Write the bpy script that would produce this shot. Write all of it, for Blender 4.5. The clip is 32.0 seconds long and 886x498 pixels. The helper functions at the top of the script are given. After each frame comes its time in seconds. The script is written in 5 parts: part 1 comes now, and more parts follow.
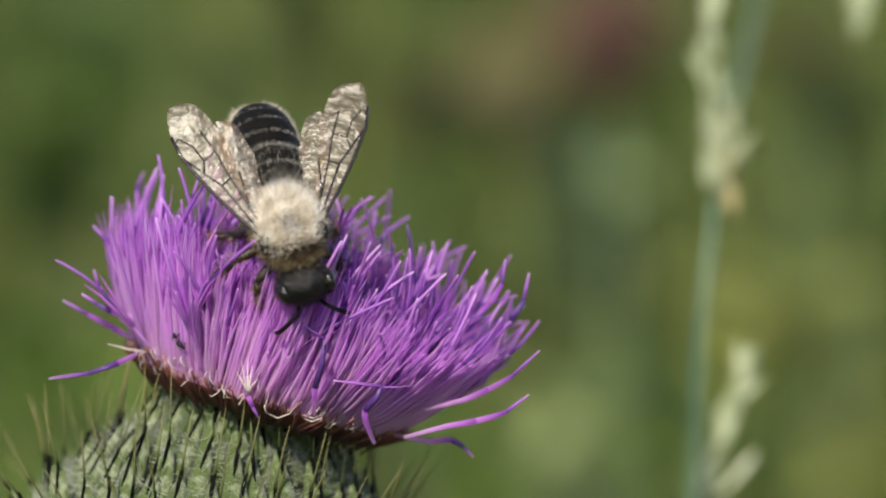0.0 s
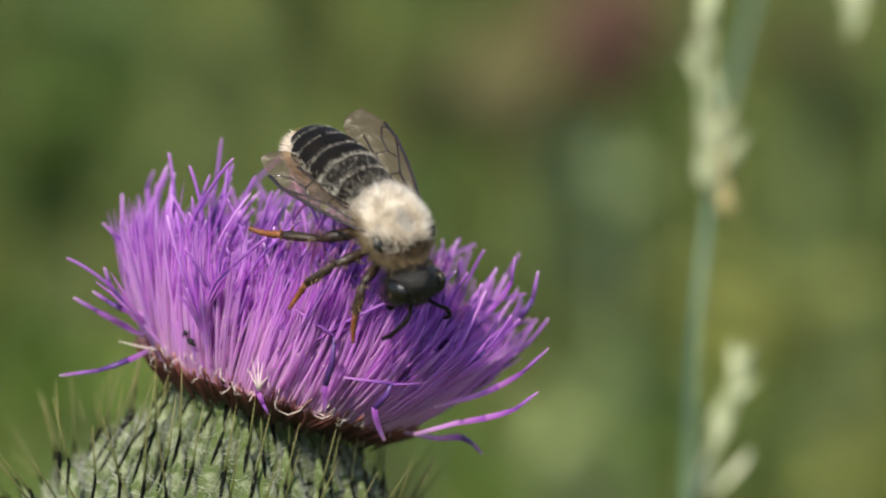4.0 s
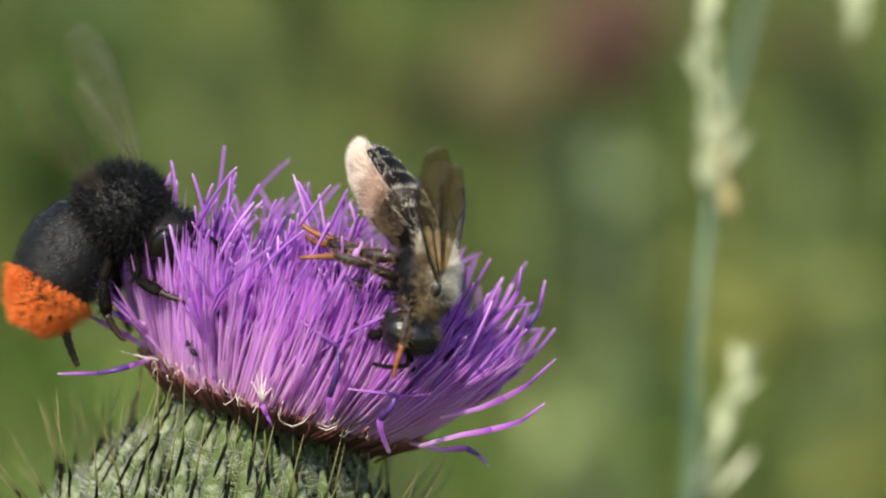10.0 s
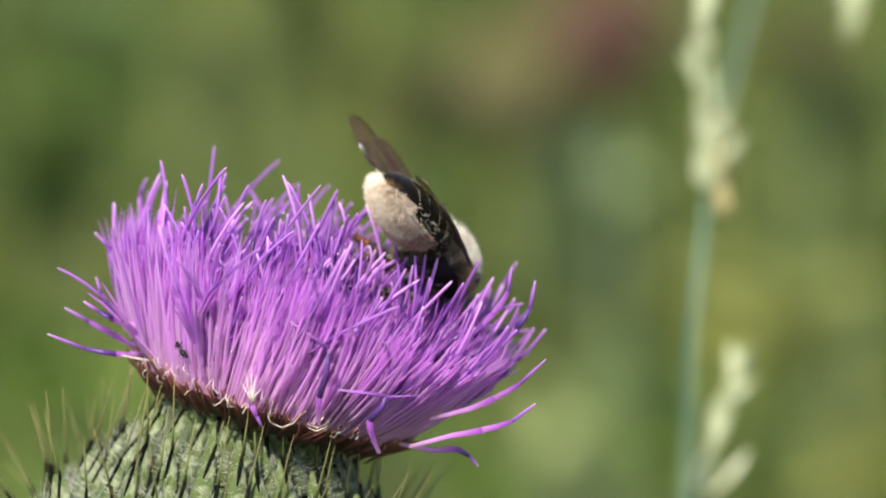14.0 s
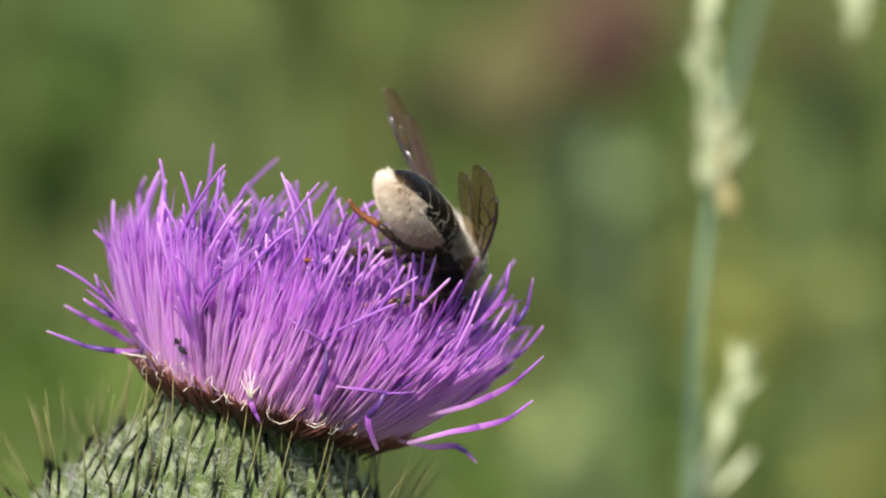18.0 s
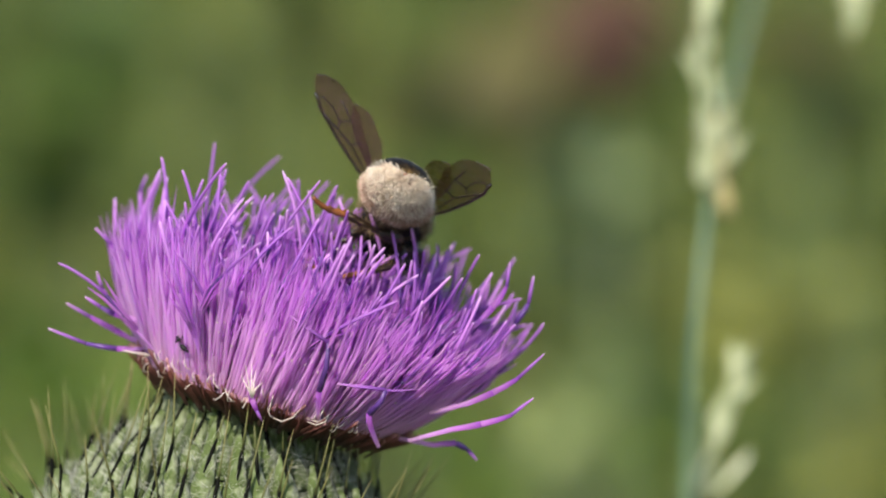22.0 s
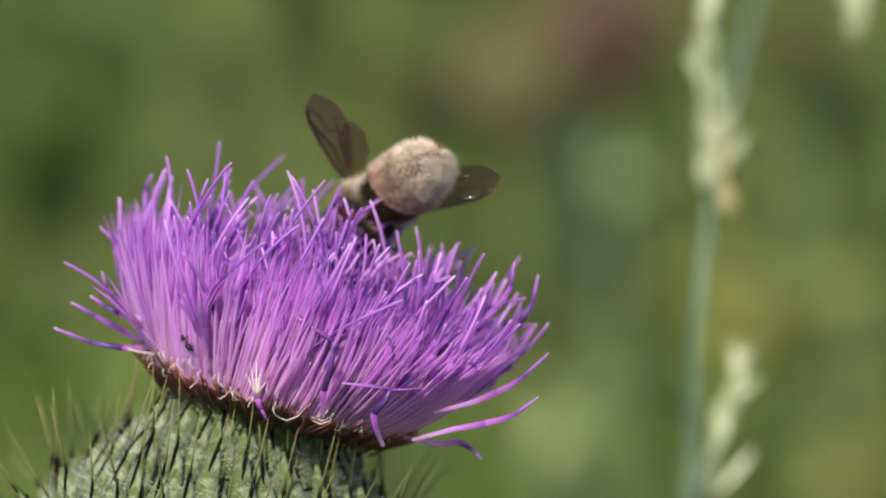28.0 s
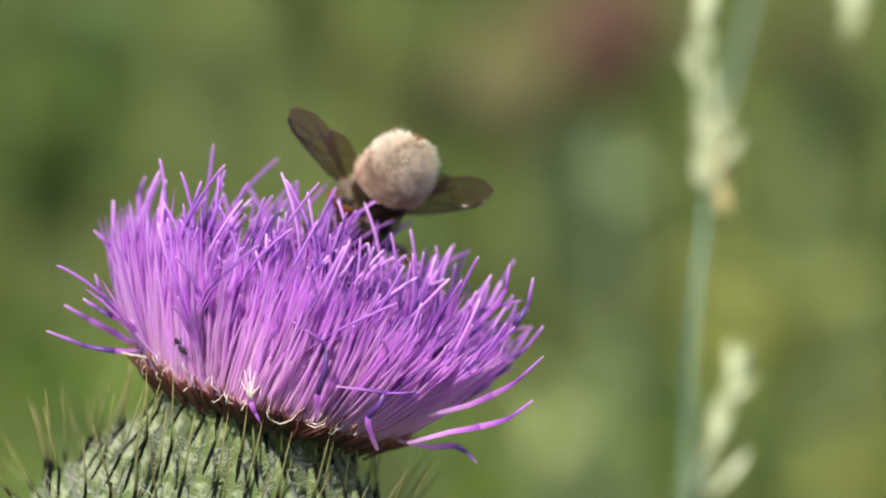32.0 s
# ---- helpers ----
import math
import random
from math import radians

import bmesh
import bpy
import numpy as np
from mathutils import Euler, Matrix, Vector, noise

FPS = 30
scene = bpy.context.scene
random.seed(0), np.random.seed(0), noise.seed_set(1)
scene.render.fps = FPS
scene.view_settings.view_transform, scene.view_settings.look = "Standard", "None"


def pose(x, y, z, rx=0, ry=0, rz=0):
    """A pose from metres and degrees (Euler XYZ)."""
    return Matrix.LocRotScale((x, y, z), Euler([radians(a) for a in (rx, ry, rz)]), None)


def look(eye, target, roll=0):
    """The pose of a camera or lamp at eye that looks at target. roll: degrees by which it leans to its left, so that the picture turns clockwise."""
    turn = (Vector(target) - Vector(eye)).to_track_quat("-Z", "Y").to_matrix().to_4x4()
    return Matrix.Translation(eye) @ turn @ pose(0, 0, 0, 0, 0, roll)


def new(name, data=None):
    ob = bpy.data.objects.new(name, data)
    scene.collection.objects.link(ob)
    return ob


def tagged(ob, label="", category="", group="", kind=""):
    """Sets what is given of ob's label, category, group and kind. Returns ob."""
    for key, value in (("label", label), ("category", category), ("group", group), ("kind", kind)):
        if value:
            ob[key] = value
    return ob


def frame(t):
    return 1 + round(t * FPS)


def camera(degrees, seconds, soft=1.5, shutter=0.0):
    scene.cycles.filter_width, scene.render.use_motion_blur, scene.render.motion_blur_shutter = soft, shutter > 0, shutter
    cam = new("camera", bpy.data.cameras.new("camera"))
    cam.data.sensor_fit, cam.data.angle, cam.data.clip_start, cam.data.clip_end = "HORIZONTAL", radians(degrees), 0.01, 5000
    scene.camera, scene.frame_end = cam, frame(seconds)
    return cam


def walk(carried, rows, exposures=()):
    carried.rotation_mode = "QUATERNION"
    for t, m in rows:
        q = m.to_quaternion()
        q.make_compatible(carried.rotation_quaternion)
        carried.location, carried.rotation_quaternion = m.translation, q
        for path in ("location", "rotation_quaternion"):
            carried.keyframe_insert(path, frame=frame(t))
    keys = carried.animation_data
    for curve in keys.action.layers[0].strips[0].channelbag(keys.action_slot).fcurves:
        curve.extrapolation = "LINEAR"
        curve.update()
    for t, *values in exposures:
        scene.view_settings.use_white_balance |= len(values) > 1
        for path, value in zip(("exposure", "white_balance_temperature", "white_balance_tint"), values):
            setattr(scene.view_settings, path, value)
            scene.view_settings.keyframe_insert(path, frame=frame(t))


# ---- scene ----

MM = 0.001
PITCH = radians(12.0)
REACH = 0.2128
MID = Vector((0.0, 0.0, 0.62))
RIGHT = Vector((1, 0, 0))
FORE = Vector((0, math.cos(PITCH), -math.sin(PITCH)))
UP = Vector((0, math.sin(PITCH), math.cos(PITCH)))
TURN = Matrix((RIGHT, UP, -FORE)).transposed()
EYE = MID - FORE * REACH


def stage(u, v, w):
    """World point from millimetres to the right, up and towards the viewer, counted from the middle of the flower's plane."""
    return MID + TURN @ Vector((u * MM, v * MM, w * MM))


def beyond(u, v, far):
    """World point on the line from the eye through (u, v) of the flower's plane, far metres from the eye."""
    ray = stage(u, v, 0) - EYE
    return EYE + ray * (far / REACH)


def stage_pose(p, f, d):
    f = (TURN @ Vector(f)).normalized()
    d = TURN @ Vector(d)
    d = (d - f * d.dot(f)).normalized()
    m = Matrix((f, d.cross(f), d)).transposed().to_4x4()
    m.translation = stage(*p)
    return m


def aim(pivot, way):
    m = Vector((-1, 0, 0)).rotation_difference(Vector(way)).to_matrix().to_4x4()
    m.translation = Vector(pivot) * MM
    return m


# ---- camera ----
cam = camera(14.0, 32.0, soft=2.0, shutter=0.5)
cam.data.dof.use_dof = True
cam.data.dof.focus_distance = 0.2030
cam.data.dof.aperture_fstop = 25.0
walk(cam, [(0, look(EYE, MID)), (32, look(EYE, MID))], [(0, 0.60), (6, 0.76), (9, 0.85), (10.5, 0.88), (12, 0.93), (13, 1.07), (23, 0.86), (29, 0.80), (31, 0.82), (32, 1.08)])

# ---- light ----
SUN_FROM = (TURN @ Vector((-0.27, 0.59, 0.76))).normalized()
world = bpy.data.worlds.new("sky")
scene.world = world
world.use_nodes = True
wn = world.node_tree
sky = wn.nodes.new("ShaderNodeTexSky")
sky.sky_type, sky.sun_disc = "NISHITA", False
sky.sun_elevation = math.asin(SUN_FROM.z)
sky.sun_rotation = math.atan2(SUN_FROM.x, SUN_FROM.y)
wn.links.new(sky.outputs[0], wn.nodes["Background"].inputs[0])
wn.nodes["Background"].inputs[1].default_value = 0.11
sun = new("sun", bpy.data.lights.new("sun", "SUN"))
sun.data.energy, sun.data.angle, sun.data.color = 3.7, radians(0.53), (1.0, 0.93, 0.80)
sun.matrix_world = look(SUN_FROM * 5, (0, 0, 0))


# ---- materials ----
def srgb(r, g, b):
    return tuple((c / 255 / 12.92 if c <= 10 else ((c / 255 + 0.055) / 1.055) ** 2.4) for c in (r, g, b)) + (1.0,)


def material(name, stops, size=300.0, rough=0.6, bump=0.15, thin=0.0, vary=0.25, along=False, sheen=0.0, metal=0.0, gloss=0.5, clear=0.0):
    """stops: colours, mixed by a noise of two scales, or along the thing's length. size: grains to the metre. thin: share of light let through."""
    m = bpy.data.materials.new(name)
    m.use_nodes = True
    t = m.node_tree
    n, l = t.nodes, t.links
    b = n["Principled BSDF"]
    geo = n.new("ShaderNodeTexCoord")
    n1 = n.new("ShaderNodeTexNoise")
    n1.inputs["Scale"].default_value, n1.inputs["Detail"].default_value = size, 6
    n2 = n.new("ShaderNodeTexNoise")
    n2.inputs["Scale"].default_value, n2.inputs["Detail"].default_value = size * 6, 3
    l.new(geo.outputs["Object"], n1.inputs["Vector"])
    l.new(geo.outputs["Object"], n2.inputs["Vector"])
    ramp = n.new("ShaderNodeValToRGB")
    els = ramp.color_ramp.elements
    while len(els) < len(stops):
        els.new(0.5)
    for i, c in enumerate(stops):
        if along:
            els[i].position, els[i].color = c[0], c[1]
        else:
            els[i].position, els[i].color = 0.3 + 0.4 * i / max(1, len(stops) - 1), c
    add = n.new("ShaderNodeMath")
    add.operation = "MULTIPLY_ADD"
    if along:
        uv = n.new("ShaderNodeUVMap")
        sep = n.new("ShaderNodeSeparateXYZ")
        l.new(uv.outputs[0], sep.inputs[0])
        off = n.new("ShaderNodeMath")
        off.operation = "MULTIPLY_ADD"
        off.inputs[1].default_value = 0.24
        off.inputs[2].default_value = -0.12
        l.new(n1.outputs["Fac"], off.inputs[0])
        l.new(sep.outputs[1], add.inputs[0])
        add.inputs[1].default_value = 1.0
        l.new(off.outputs[0], add.inputs[2])
    else:
        l.new(n1.outputs["Fac"], add.inputs[0])
        add.inputs[1].default_value = 0.8
        k = n.new("ShaderNodeMath")
        k.operation = "MULTIPLY"
        k.inputs[1].default_value = 0.2
        l.new(n2.outputs["Fac"], k.inputs[0])
        l.new(k.outputs[0], add.inputs[2])
    l.new(add.outputs[0], ramp.inputs[0])
    hsv = n.new("ShaderNodeHueSaturation")
    info = n.new("ShaderNodeObjectInfo")
    isl = n.new("ShaderNodeNewGeometry")
    sm = n.new("ShaderNodeMath")
    sm.operation = "ADD"
    l.new(info.outputs["Random"], sm.inputs[0])
    l.new(isl.outputs["Random Per Island"], sm.inputs[1])
    mr = n.new("ShaderNodeMapRange")
    mr.inputs["From Min"].default_value, mr.inputs["From Max"].default_value = 0.0, 2.0
    mr.inputs["To Min"].default_value, mr.inputs["To Max"].default_value = 1 - vary, 1 + vary
    l.new(sm.outputs[0], mr.inputs["Value"])
    l.new(mr.outputs[0], hsv.inputs["Value"])
    l.new(ramp.outputs[0], hsv.inputs["Color"])
    l.new(hsv.outputs[0], b.inputs["Base Color"])
    b.inputs["Roughness"].default_value = rough
    b.inputs["Metallic"].default_value = metal
    b.inputs["Specular IOR Level"].default_value = gloss
    if sheen:
        b.inputs["Sheen Weight"].default_value = sheen
    if bump:
        bp = n.new("ShaderNodeBump")
        bp.inputs["Strength"].default_value = bump
        bp.inputs["Distance"].default_value = 0.3 / size
        l.new(n2.outputs["Fac"], bp.inputs["Height"])
        l.new(bp.outputs[0], b.inputs["Normal"])
    if thin:
        tr = n.new("ShaderNodeBsdfTranslucent")
        l.new(hsv.outputs[0], tr.inputs[0])
        mix = n.new("ShaderNodeMixShader")
        mix.inputs[0].default_value = thin
        l.new(b.outputs[0], mix.inputs[1])
        l.new(tr.outputs[0], mix.inputs[2])
        l.new(mix.outputs[0], n["Material Output"].inputs[0])
        if clear:
            see = n.new("ShaderNodeBsdfTransparent")
            see.inputs[0].default_value = (0.97, 0.9, 0.97, 1)
            thick = n.new("ShaderNodeMixShader")
            thick.inputs[0].default_value = clear
            l.new(mix.outputs[0], thick.inputs[1])
            l.new(see.outputs[0], thick.inputs[2])
            l.new(thick.outputs[0], n["Material Output"].inputs[0])
    return m


def wing_material(name, tint, body, shine):
    m = bpy.data.materials.new(name)
    m.use_nodes = True
    n, l = m.node_tree.nodes, m.node_tree.links
    b = n["Principled BSDF"]
    tr = n.new("ShaderNodeBsdfTransparent")
    tr.inputs[0].default_value = tint
    co = n.new("ShaderNodeTexCoord")
    no = n.new("ShaderNodeTexNoise")
    no.inputs["Scale"].default_value, no.inputs["Detail"].default_value = 900, 5
    l.new(co.outputs["Object"], no.inputs["Vector"])
    mr = n.new("ShaderNodeMapRange")
    mr.inputs["To Min"].default_value, mr.inputs["To Max"].default_value = body - 0.12, body + 0.12
    l.new(no.outputs["Fac"], mr.inputs["Value"])
    b.inputs["Base Color"].default_value = (0.13, 0.088, 0.046, 1)
    b.inputs["Roughness"].default_value = 0.36
    b.inputs["Specular IOR Level"].default_value = 0.7
    b.inputs["Coat Weight"].default_value, b.inputs["Coat Roughness"].default_value = 0.6, 0.25
    bp = n.new("ShaderNodeBump")
    bp.inputs["Strength"].default_value, bp.inputs["Distance"].default_value = 0.8, 0.0004
    l.new(no.outputs["Fac"], bp.inputs["Height"])
    l.new(bp.outputs[0], b.inputs["Normal"])
    mix = n.new("ShaderNodeMixShader")
    l.new(mr.outputs[0], mix.inputs[0])
    l.new(tr.outputs[0], mix.inputs[1])
    l.new(b.outputs[0], mix.inputs[2])
    # the film's own reflection, over what shows through it
    film = n.new("ShaderNodeBsdfGlossy")
    film.inputs["Color"].default_value = (shine, shine * 0.94, shine * 0.86, 1)
    film.inputs["Roughness"].default_value = 0.42
    l.new(bp.outputs[0], film.inputs["Normal"])
    both = n.new("ShaderNodeAddShader")
    l.new(mix.outputs[0], both.inputs[0])
    l.new(film.outputs[0], both.inputs[1])
    l.new(both.outputs[0], n["Material Output"].inputs[0])
    return m


COROLLA = material("corolla", [(0.0, srgb(246, 212, 244)), (0.25, srgb(242, 196, 250)), (0.6, srgb(230, 162, 240)), (1.0, srgb(194, 110, 220))],
                   600, 0.6, 0.2, 0.74, 0.16, along=True, gloss=0.35, clear=0.16)
ANTHER = material("anther_tube", [srgb(56, 34, 100), srgb(108, 66, 146)], 900, 0.35, 0.2, 0.2, 0.4)
STYLE = material("style", [(0.0, srgb(148, 88, 184)), (0.7, srgb(184, 120, 206)), (0.9, srgb(206, 148, 218)), (1.0, srgb(240, 206, 242))], 800, 0.5, 0.1, 0.5, 0.25, along=True)
PALE_STYLE = material("pale_style", [(0.0, srgb(186, 120, 206)), (0.6, srgb(212, 154, 224)), (1.0, srgb(236, 200, 240))], 800, 0.4, 0.1, 0.5, 0.25, along=True)
PALE_CURL = material("pale_bristle", [srgb(220, 205, 190), srgb(240, 230, 225)], 800, 0.5, 0.1, 0.3, 0.2)
BRACT = material("bract_green", [srgb(36, 45, 22), srgb(76, 90, 46), srgb(166, 172, 144)], 420, 0.75, 0.4, 0.1, 0.35, sheen=0.3, gloss=0.2)
GLAND = material("gland_dark", [srgb(5, 6, 4), srgb(16, 17, 11)], 900, 0.7, 0.3, 0, 0.3, gloss=0.08)
SPINE = material("spine", [(0.0, srgb(48, 52, 26)), (0.3, srgb(94, 98, 52)), (1.0, srgb(150, 142, 90))], 700, 0.5, 0.1, 0.25, 0.25, along=True)
SCALE = material("red_scale", [(0.0, srgb(36, 24, 15)), (0.4, srgb(74, 42, 33)), (0.8, srgb(116, 66, 60)), (1.0, srgb(178, 130, 130))], 700, 0.6, 0.3, 0.2, 0.35, along=True)
STEM = material("stem_green", [srgb(70, 90, 48), srgb(105, 122, 76)], 200, 0.65, 0.3, 0.05, 0.1, sheen=0.2)
WEB = material("white_wool", [srgb(190, 192, 178), srgb(225, 226, 214)], 900, 0.8, 0, 0.3, 0.2)

CUTICLE = material("black_cuticle", [srgb(8, 6, 4), srgb(22, 17, 12)], 1500, 0.5, 0.6, 0, 0.15, gloss=0.1)
HEAD_BLACK = material("head_black", [srgb(6, 6, 6), srgb(18, 16, 14)], 1800, 0.38, 0.6, 0, 0.2, gloss=0.4)
EYE_BLACK = material("eye_black", [srgb(10, 9, 8), srgb(20, 18, 15)], 2500, 0.25, 0.2, 0, 0.1, gloss=0.5)
CREAM_FUR = material("cream_fur", [srgb(190, 174, 148), srgb(234, 226, 212), srgb(251, 249, 243)], 900, 0.7, 0, 0.3, 0.45)
TAN_FUR = material("tan_fur", [srgb(104, 84, 56), srgb(186, 164, 126)], 900, 0.7, 0, 0.25, 0.4)
# pinkish brush colour, darkened to carry the shade on the belly's fore part
SCOPA_PINK_SHADED = material("pollen_brush_pink_shaded", [srgb(146, 112, 94), srgb(194, 160, 140), srgb(226, 200, 184)], 700, 0.75, 0, 0.3, 0.35)
SCOPA = material("pollen_brush", [srgb(206, 188, 166), srgb(241, 228, 212), srgb(252, 246, 237)], 700, 0.75, 0, 0.3, 0.35)
GOLD_FUR = material("gold_fur", [srgb(150, 112, 60), srgb(206, 172, 112)], 900, 0.7, 0, 0.25, 0.3)
GREY_BAND = material("grey_hair_band", [srgb(186, 178, 160), srgb(228, 222, 208)], 900, 0.7, 0, 0.25, 0.35)
LEG = material("leg_brown", [srgb(18, 13, 10), srgb(52, 34, 22)], 1200, 0.45, 0.3, 0, 0.2)
TARSUS = material("tarsus_orange", [srgb(88, 50, 24), srgb(146, 88, 42)], 1200, 0.5, 0.2, 0.1, 0.2)
LEG_FUR = material("leg_fur", [srgb(112, 88, 56), srgb(170, 146, 106)], 900, 0.7, 0, 0.25, 0.3)
VEIN = material("wing_vein", [srgb(24, 17, 12), srgb(48, 34, 24)], 900, 0.2, 0, 0, 0.1, gloss=1.0)
FACE_HAIR = material("face_hair", [srgb(64, 56, 46), srgb(120, 108, 90)], 900, 0.7, 0, 0.2, 0.4)
COLLAR_FUR = material("collar_fur", [srgb(52, 40, 28), srgb(120, 98, 68)], 900, 0.7, 0, 0.2, 0.4)
BLACK_FUR = material("black_fur", [srgb(5, 5, 5), srgb(17, 16, 15)], 900, 0.55, 0, 0, 0.4, gloss=0.3)
DISC_FUR = material("disc_fur", [srgb(206, 198, 188), srgb(248, 244, 238)], 900, 0.7, 0, 0.25, 0.4)
MEMBRANE = wing_material("wing_membrane", (0.6, 0.48, 0.32, 1), 0.3, 0.055)
BLUR_WING = wing_material("clear_wing", (0.975, 0.975, 0.97, 1), 0.09, 0.02)
ORANGE_FUR = material("orange_fur", [srgb(210, 92, 26), srgb(242, 140, 58)], 700, 0.7, 0, 0.25, 0.35)

GRASS_STEM = material("grass_culm", [srgb(84, 108, 82), srgb(108, 130, 102)], 150, 0.5, 0.1, 0.15, 0.1)
SPIKELET = material("spikelet", [srgb(138, 154, 108), srgb(196, 202, 162), srgb(236, 234, 216)], 300, 0.6, 0.2, 0.35, 0.45)
STRAW = material("straw", [srgb(190, 175, 120), srgb(222, 208, 160)], 300, 0.6, 0.2, 0.3, 0.15)
EARTH = material("meadow_ground", [srgb(58, 66, 34), srgb(84, 92, 48), srgb(100, 92, 62)], 6, 0.95, 0.5, 0, 0.0)


# ---- mesh tools ----
class Geo:
    """Collects points in millimetres, faces, lengthwise coordinates and material slots of one mesh."""

    def __init__(self):
        self.v, self.f, self.uv, self.m = [], [], [], []

    def tube(self, pts, radii, sides=6, slot=0, v0=0.0, v1=1.0, u=0.5, flat=1.0, caps=True):
        pts = [Vector(p) for p in pts]
        k = len(pts)
        side = None
        start = len(self.v)
        for i, p in enumerate(pts):
            way = (pts[min(i + 1, k - 1)] - pts[max(i - 1, 0)]).normalized()
            if side is None:
                side = way.orthogonal().normalized()
            side = (side - way * side.dot(way)).normalized()
            other = way.cross(side)
            for j in range(sides):
                a = 2 * math.pi * j / sides
                self.v.append(p + side * (radii[i] * math.cos(a)) + other * (radii[i] * flat * math.sin(a)))
        for i in range(k - 1):
            for j in range(sides):
                a, b = start + i * sides + j, start + i * sides + (j + 1) % sides
                self.f.append((a, b, b + sides, a + sides))
                lo, hi = v0 + (v1 - v0) * i / (k - 1), v0 + (v1 - v0) * (i + 1) / (k - 1)
                self.uv += [(u, lo), (u, lo), (u, hi), (u, hi)]
                self.m.append(slot)
        if caps:
            for i, v, order in ((0, v0, range(sides - 1, -1, -1)), (k - 1, v1, range(sides))):
                self.f.append(tuple(start + i * sides + j for j in order))
                self.uv += [(u, v)] * sides
                self.m.append(slot)
        return self

    def blob(self, centre, radii, rings=12, sides=18, slot=0, turn=None, lumps=0.0, seed=0.0):
        c, turn = Vector(centre), turn or Matrix.Identity(3)
        start = len(self.v)
        for i in range(rings + 1):
            a = math.pi * i / rings
            for j in range(sides):
                b = 2 * math.pi * j / sides
                d = Vector((math.cos(a), math.sin(a) * math.cos(b), math.sin(a) * math.sin(b)))
                k = 1 + lumps * noise.noise(d * 2.3 + Vector((seed, 0, 0))) if lumps else 1
                self.v.append(c + turn @ Vector((d.x * radii[0] * k, d.y * radii[1] * k, d.z * radii[2] * k)))
        for i in range(rings):
            for j in range(sides):
                a, b = start + i * sides + j, start + i * sides + (j + 1) % sides
                self.f.append((a, a + sides, b + sides, b))
                self.uv += [(0.5, i / rings), (0.5, (i + 1) / rings), (0.5, (i + 1) / rings), (0.5, i / rings)]
                self.m.append(slot)
        return self

    def sheet(self, rows, slot=0):
        start, w = len(self.v), len(rows[0])
        for r in rows:
            self.v += [Vector(p) for p in r]
        for i in range(len(rows) - 1):
            for j in range(w - 1):
                a = start + i * w + j
                self.f.append((a, a + 1, a + w + 1, a + w))
                lo, hi = i / (len(rows) - 1), (i + 1) / (len(rows) - 1)
                self.uv += [(0.5, lo), (0.5, lo), (0.5, hi), (0.5, hi)]
                self.m.append(slot)
        return self

    def add(self, other, m):
        start = len(self.v)
        self.v += [m @ p for p in other.v]
        self.f += [tuple(start + i for i in f) for f in other.f]
        self.uv += other.uv
        self.m += other.m
        return self

    def hair(self, roots, length, width, lean=(0, 0, 0), wild=0.35, seed=1):
        """Tapered bent hairs; roots: pairs of place and normal."""
        rnd = random.Random(seed)
        lean = Vector(lean)
        for p, nrm in roots:
            way = (nrm + lean + Vector((rnd.gauss(0, wild), rnd.gauss(0, wild), rnd.gauss(0, wild)))).normalized()
            ln = length * rnd.uniform(0.6, 1.2)
            s = way.orthogonal().normalized()
            o = way.cross(s)
            bend = (s * rnd.uniform(-1, 1) + o * rnd.uniform(-1, 1)) * ln * 0.15
            a = len(self.v)
            mid = p + way * ln * 0.55 + bend
            self.v += [p + s * width, p - s * width * 0.5 + o * width * 0.87, p - s * width * 0.5 - o * width * 0.87,
                       mid + s * width * 0.6, mid - s * width * 0.3 + o * width * 0.5, mid - s * width * 0.3 - o * width * 0.5, p + way * ln]
            for i in range(3):
                j = (i + 1) % 3
                self.f += [(a + i, a + j, a + 3 + j, a + 3 + i), (a + 3 + i, a + 3 + j, a + 6)]
                self.uv += [(0.5, 0), (0.5, 0), (0.5, 0.6), (0.5, 0.6), (0.5, 0.6), (0.5, 0.6), (0.5, 1)]
                self.m += [0, 0]
        return self

    def mesh(self, name, mats, smooth=True):
        me = bpy.data.meshes.new(name)
        co = [tuple(p * MM) for p in self.v]
        me.from_pydata(co, [], self.f)
        me.uv_layers.new(name="UVMap").data.foreach_set("uv", [c for p in self.uv for c in p])
        for m in mats if isinstance(mats, (list, tuple)) else [mats]:
            me.materials.append(m)
        me.polygons.foreach_set("material_index", self.m)
        me.polygons.foreach_set("use_smooth", [smooth] * len(self.f))
        me.update()
        return me


def part(name, geo, mats, parent, label="", at=None, kind=""):
    ob = new(name, geo if isinstance(geo, bpy.types.Mesh) else geo.mesh(name, mats))
    ob.parent = parent
    if at is not None:
        ob.matrix_basis = at if isinstance(at, Matrix) else Matrix.Translation(Vector(at) * MM)
    return tagged(ob, label, kind=kind)


def shell(rnd, count, centre, radii, keep):
    """Random places and normals on an ellipsoid, where keep(direction) holds."""
    out = []
    while len(out) < count:
        d = Vector((rnd.gauss(0, 1), rnd.gauss(0, 1), rnd.gauss(0, 1))).normalized()
        if keep(d):
            out.append((Vector(centre) + Vector([a * b for a, b in zip(d, radii)]), Vector([a / b for a, b in zip(d, radii)]).normalized()))
    return out


def frame_along(z, spin=0.0, origin=(0, 0, 0)):
    m = Vector(z).to_track_quat("Z", "X").to_matrix().to_4x4() @ Matrix.Rotation(spin, 4, "Z")
    m.translation = origin
    return m


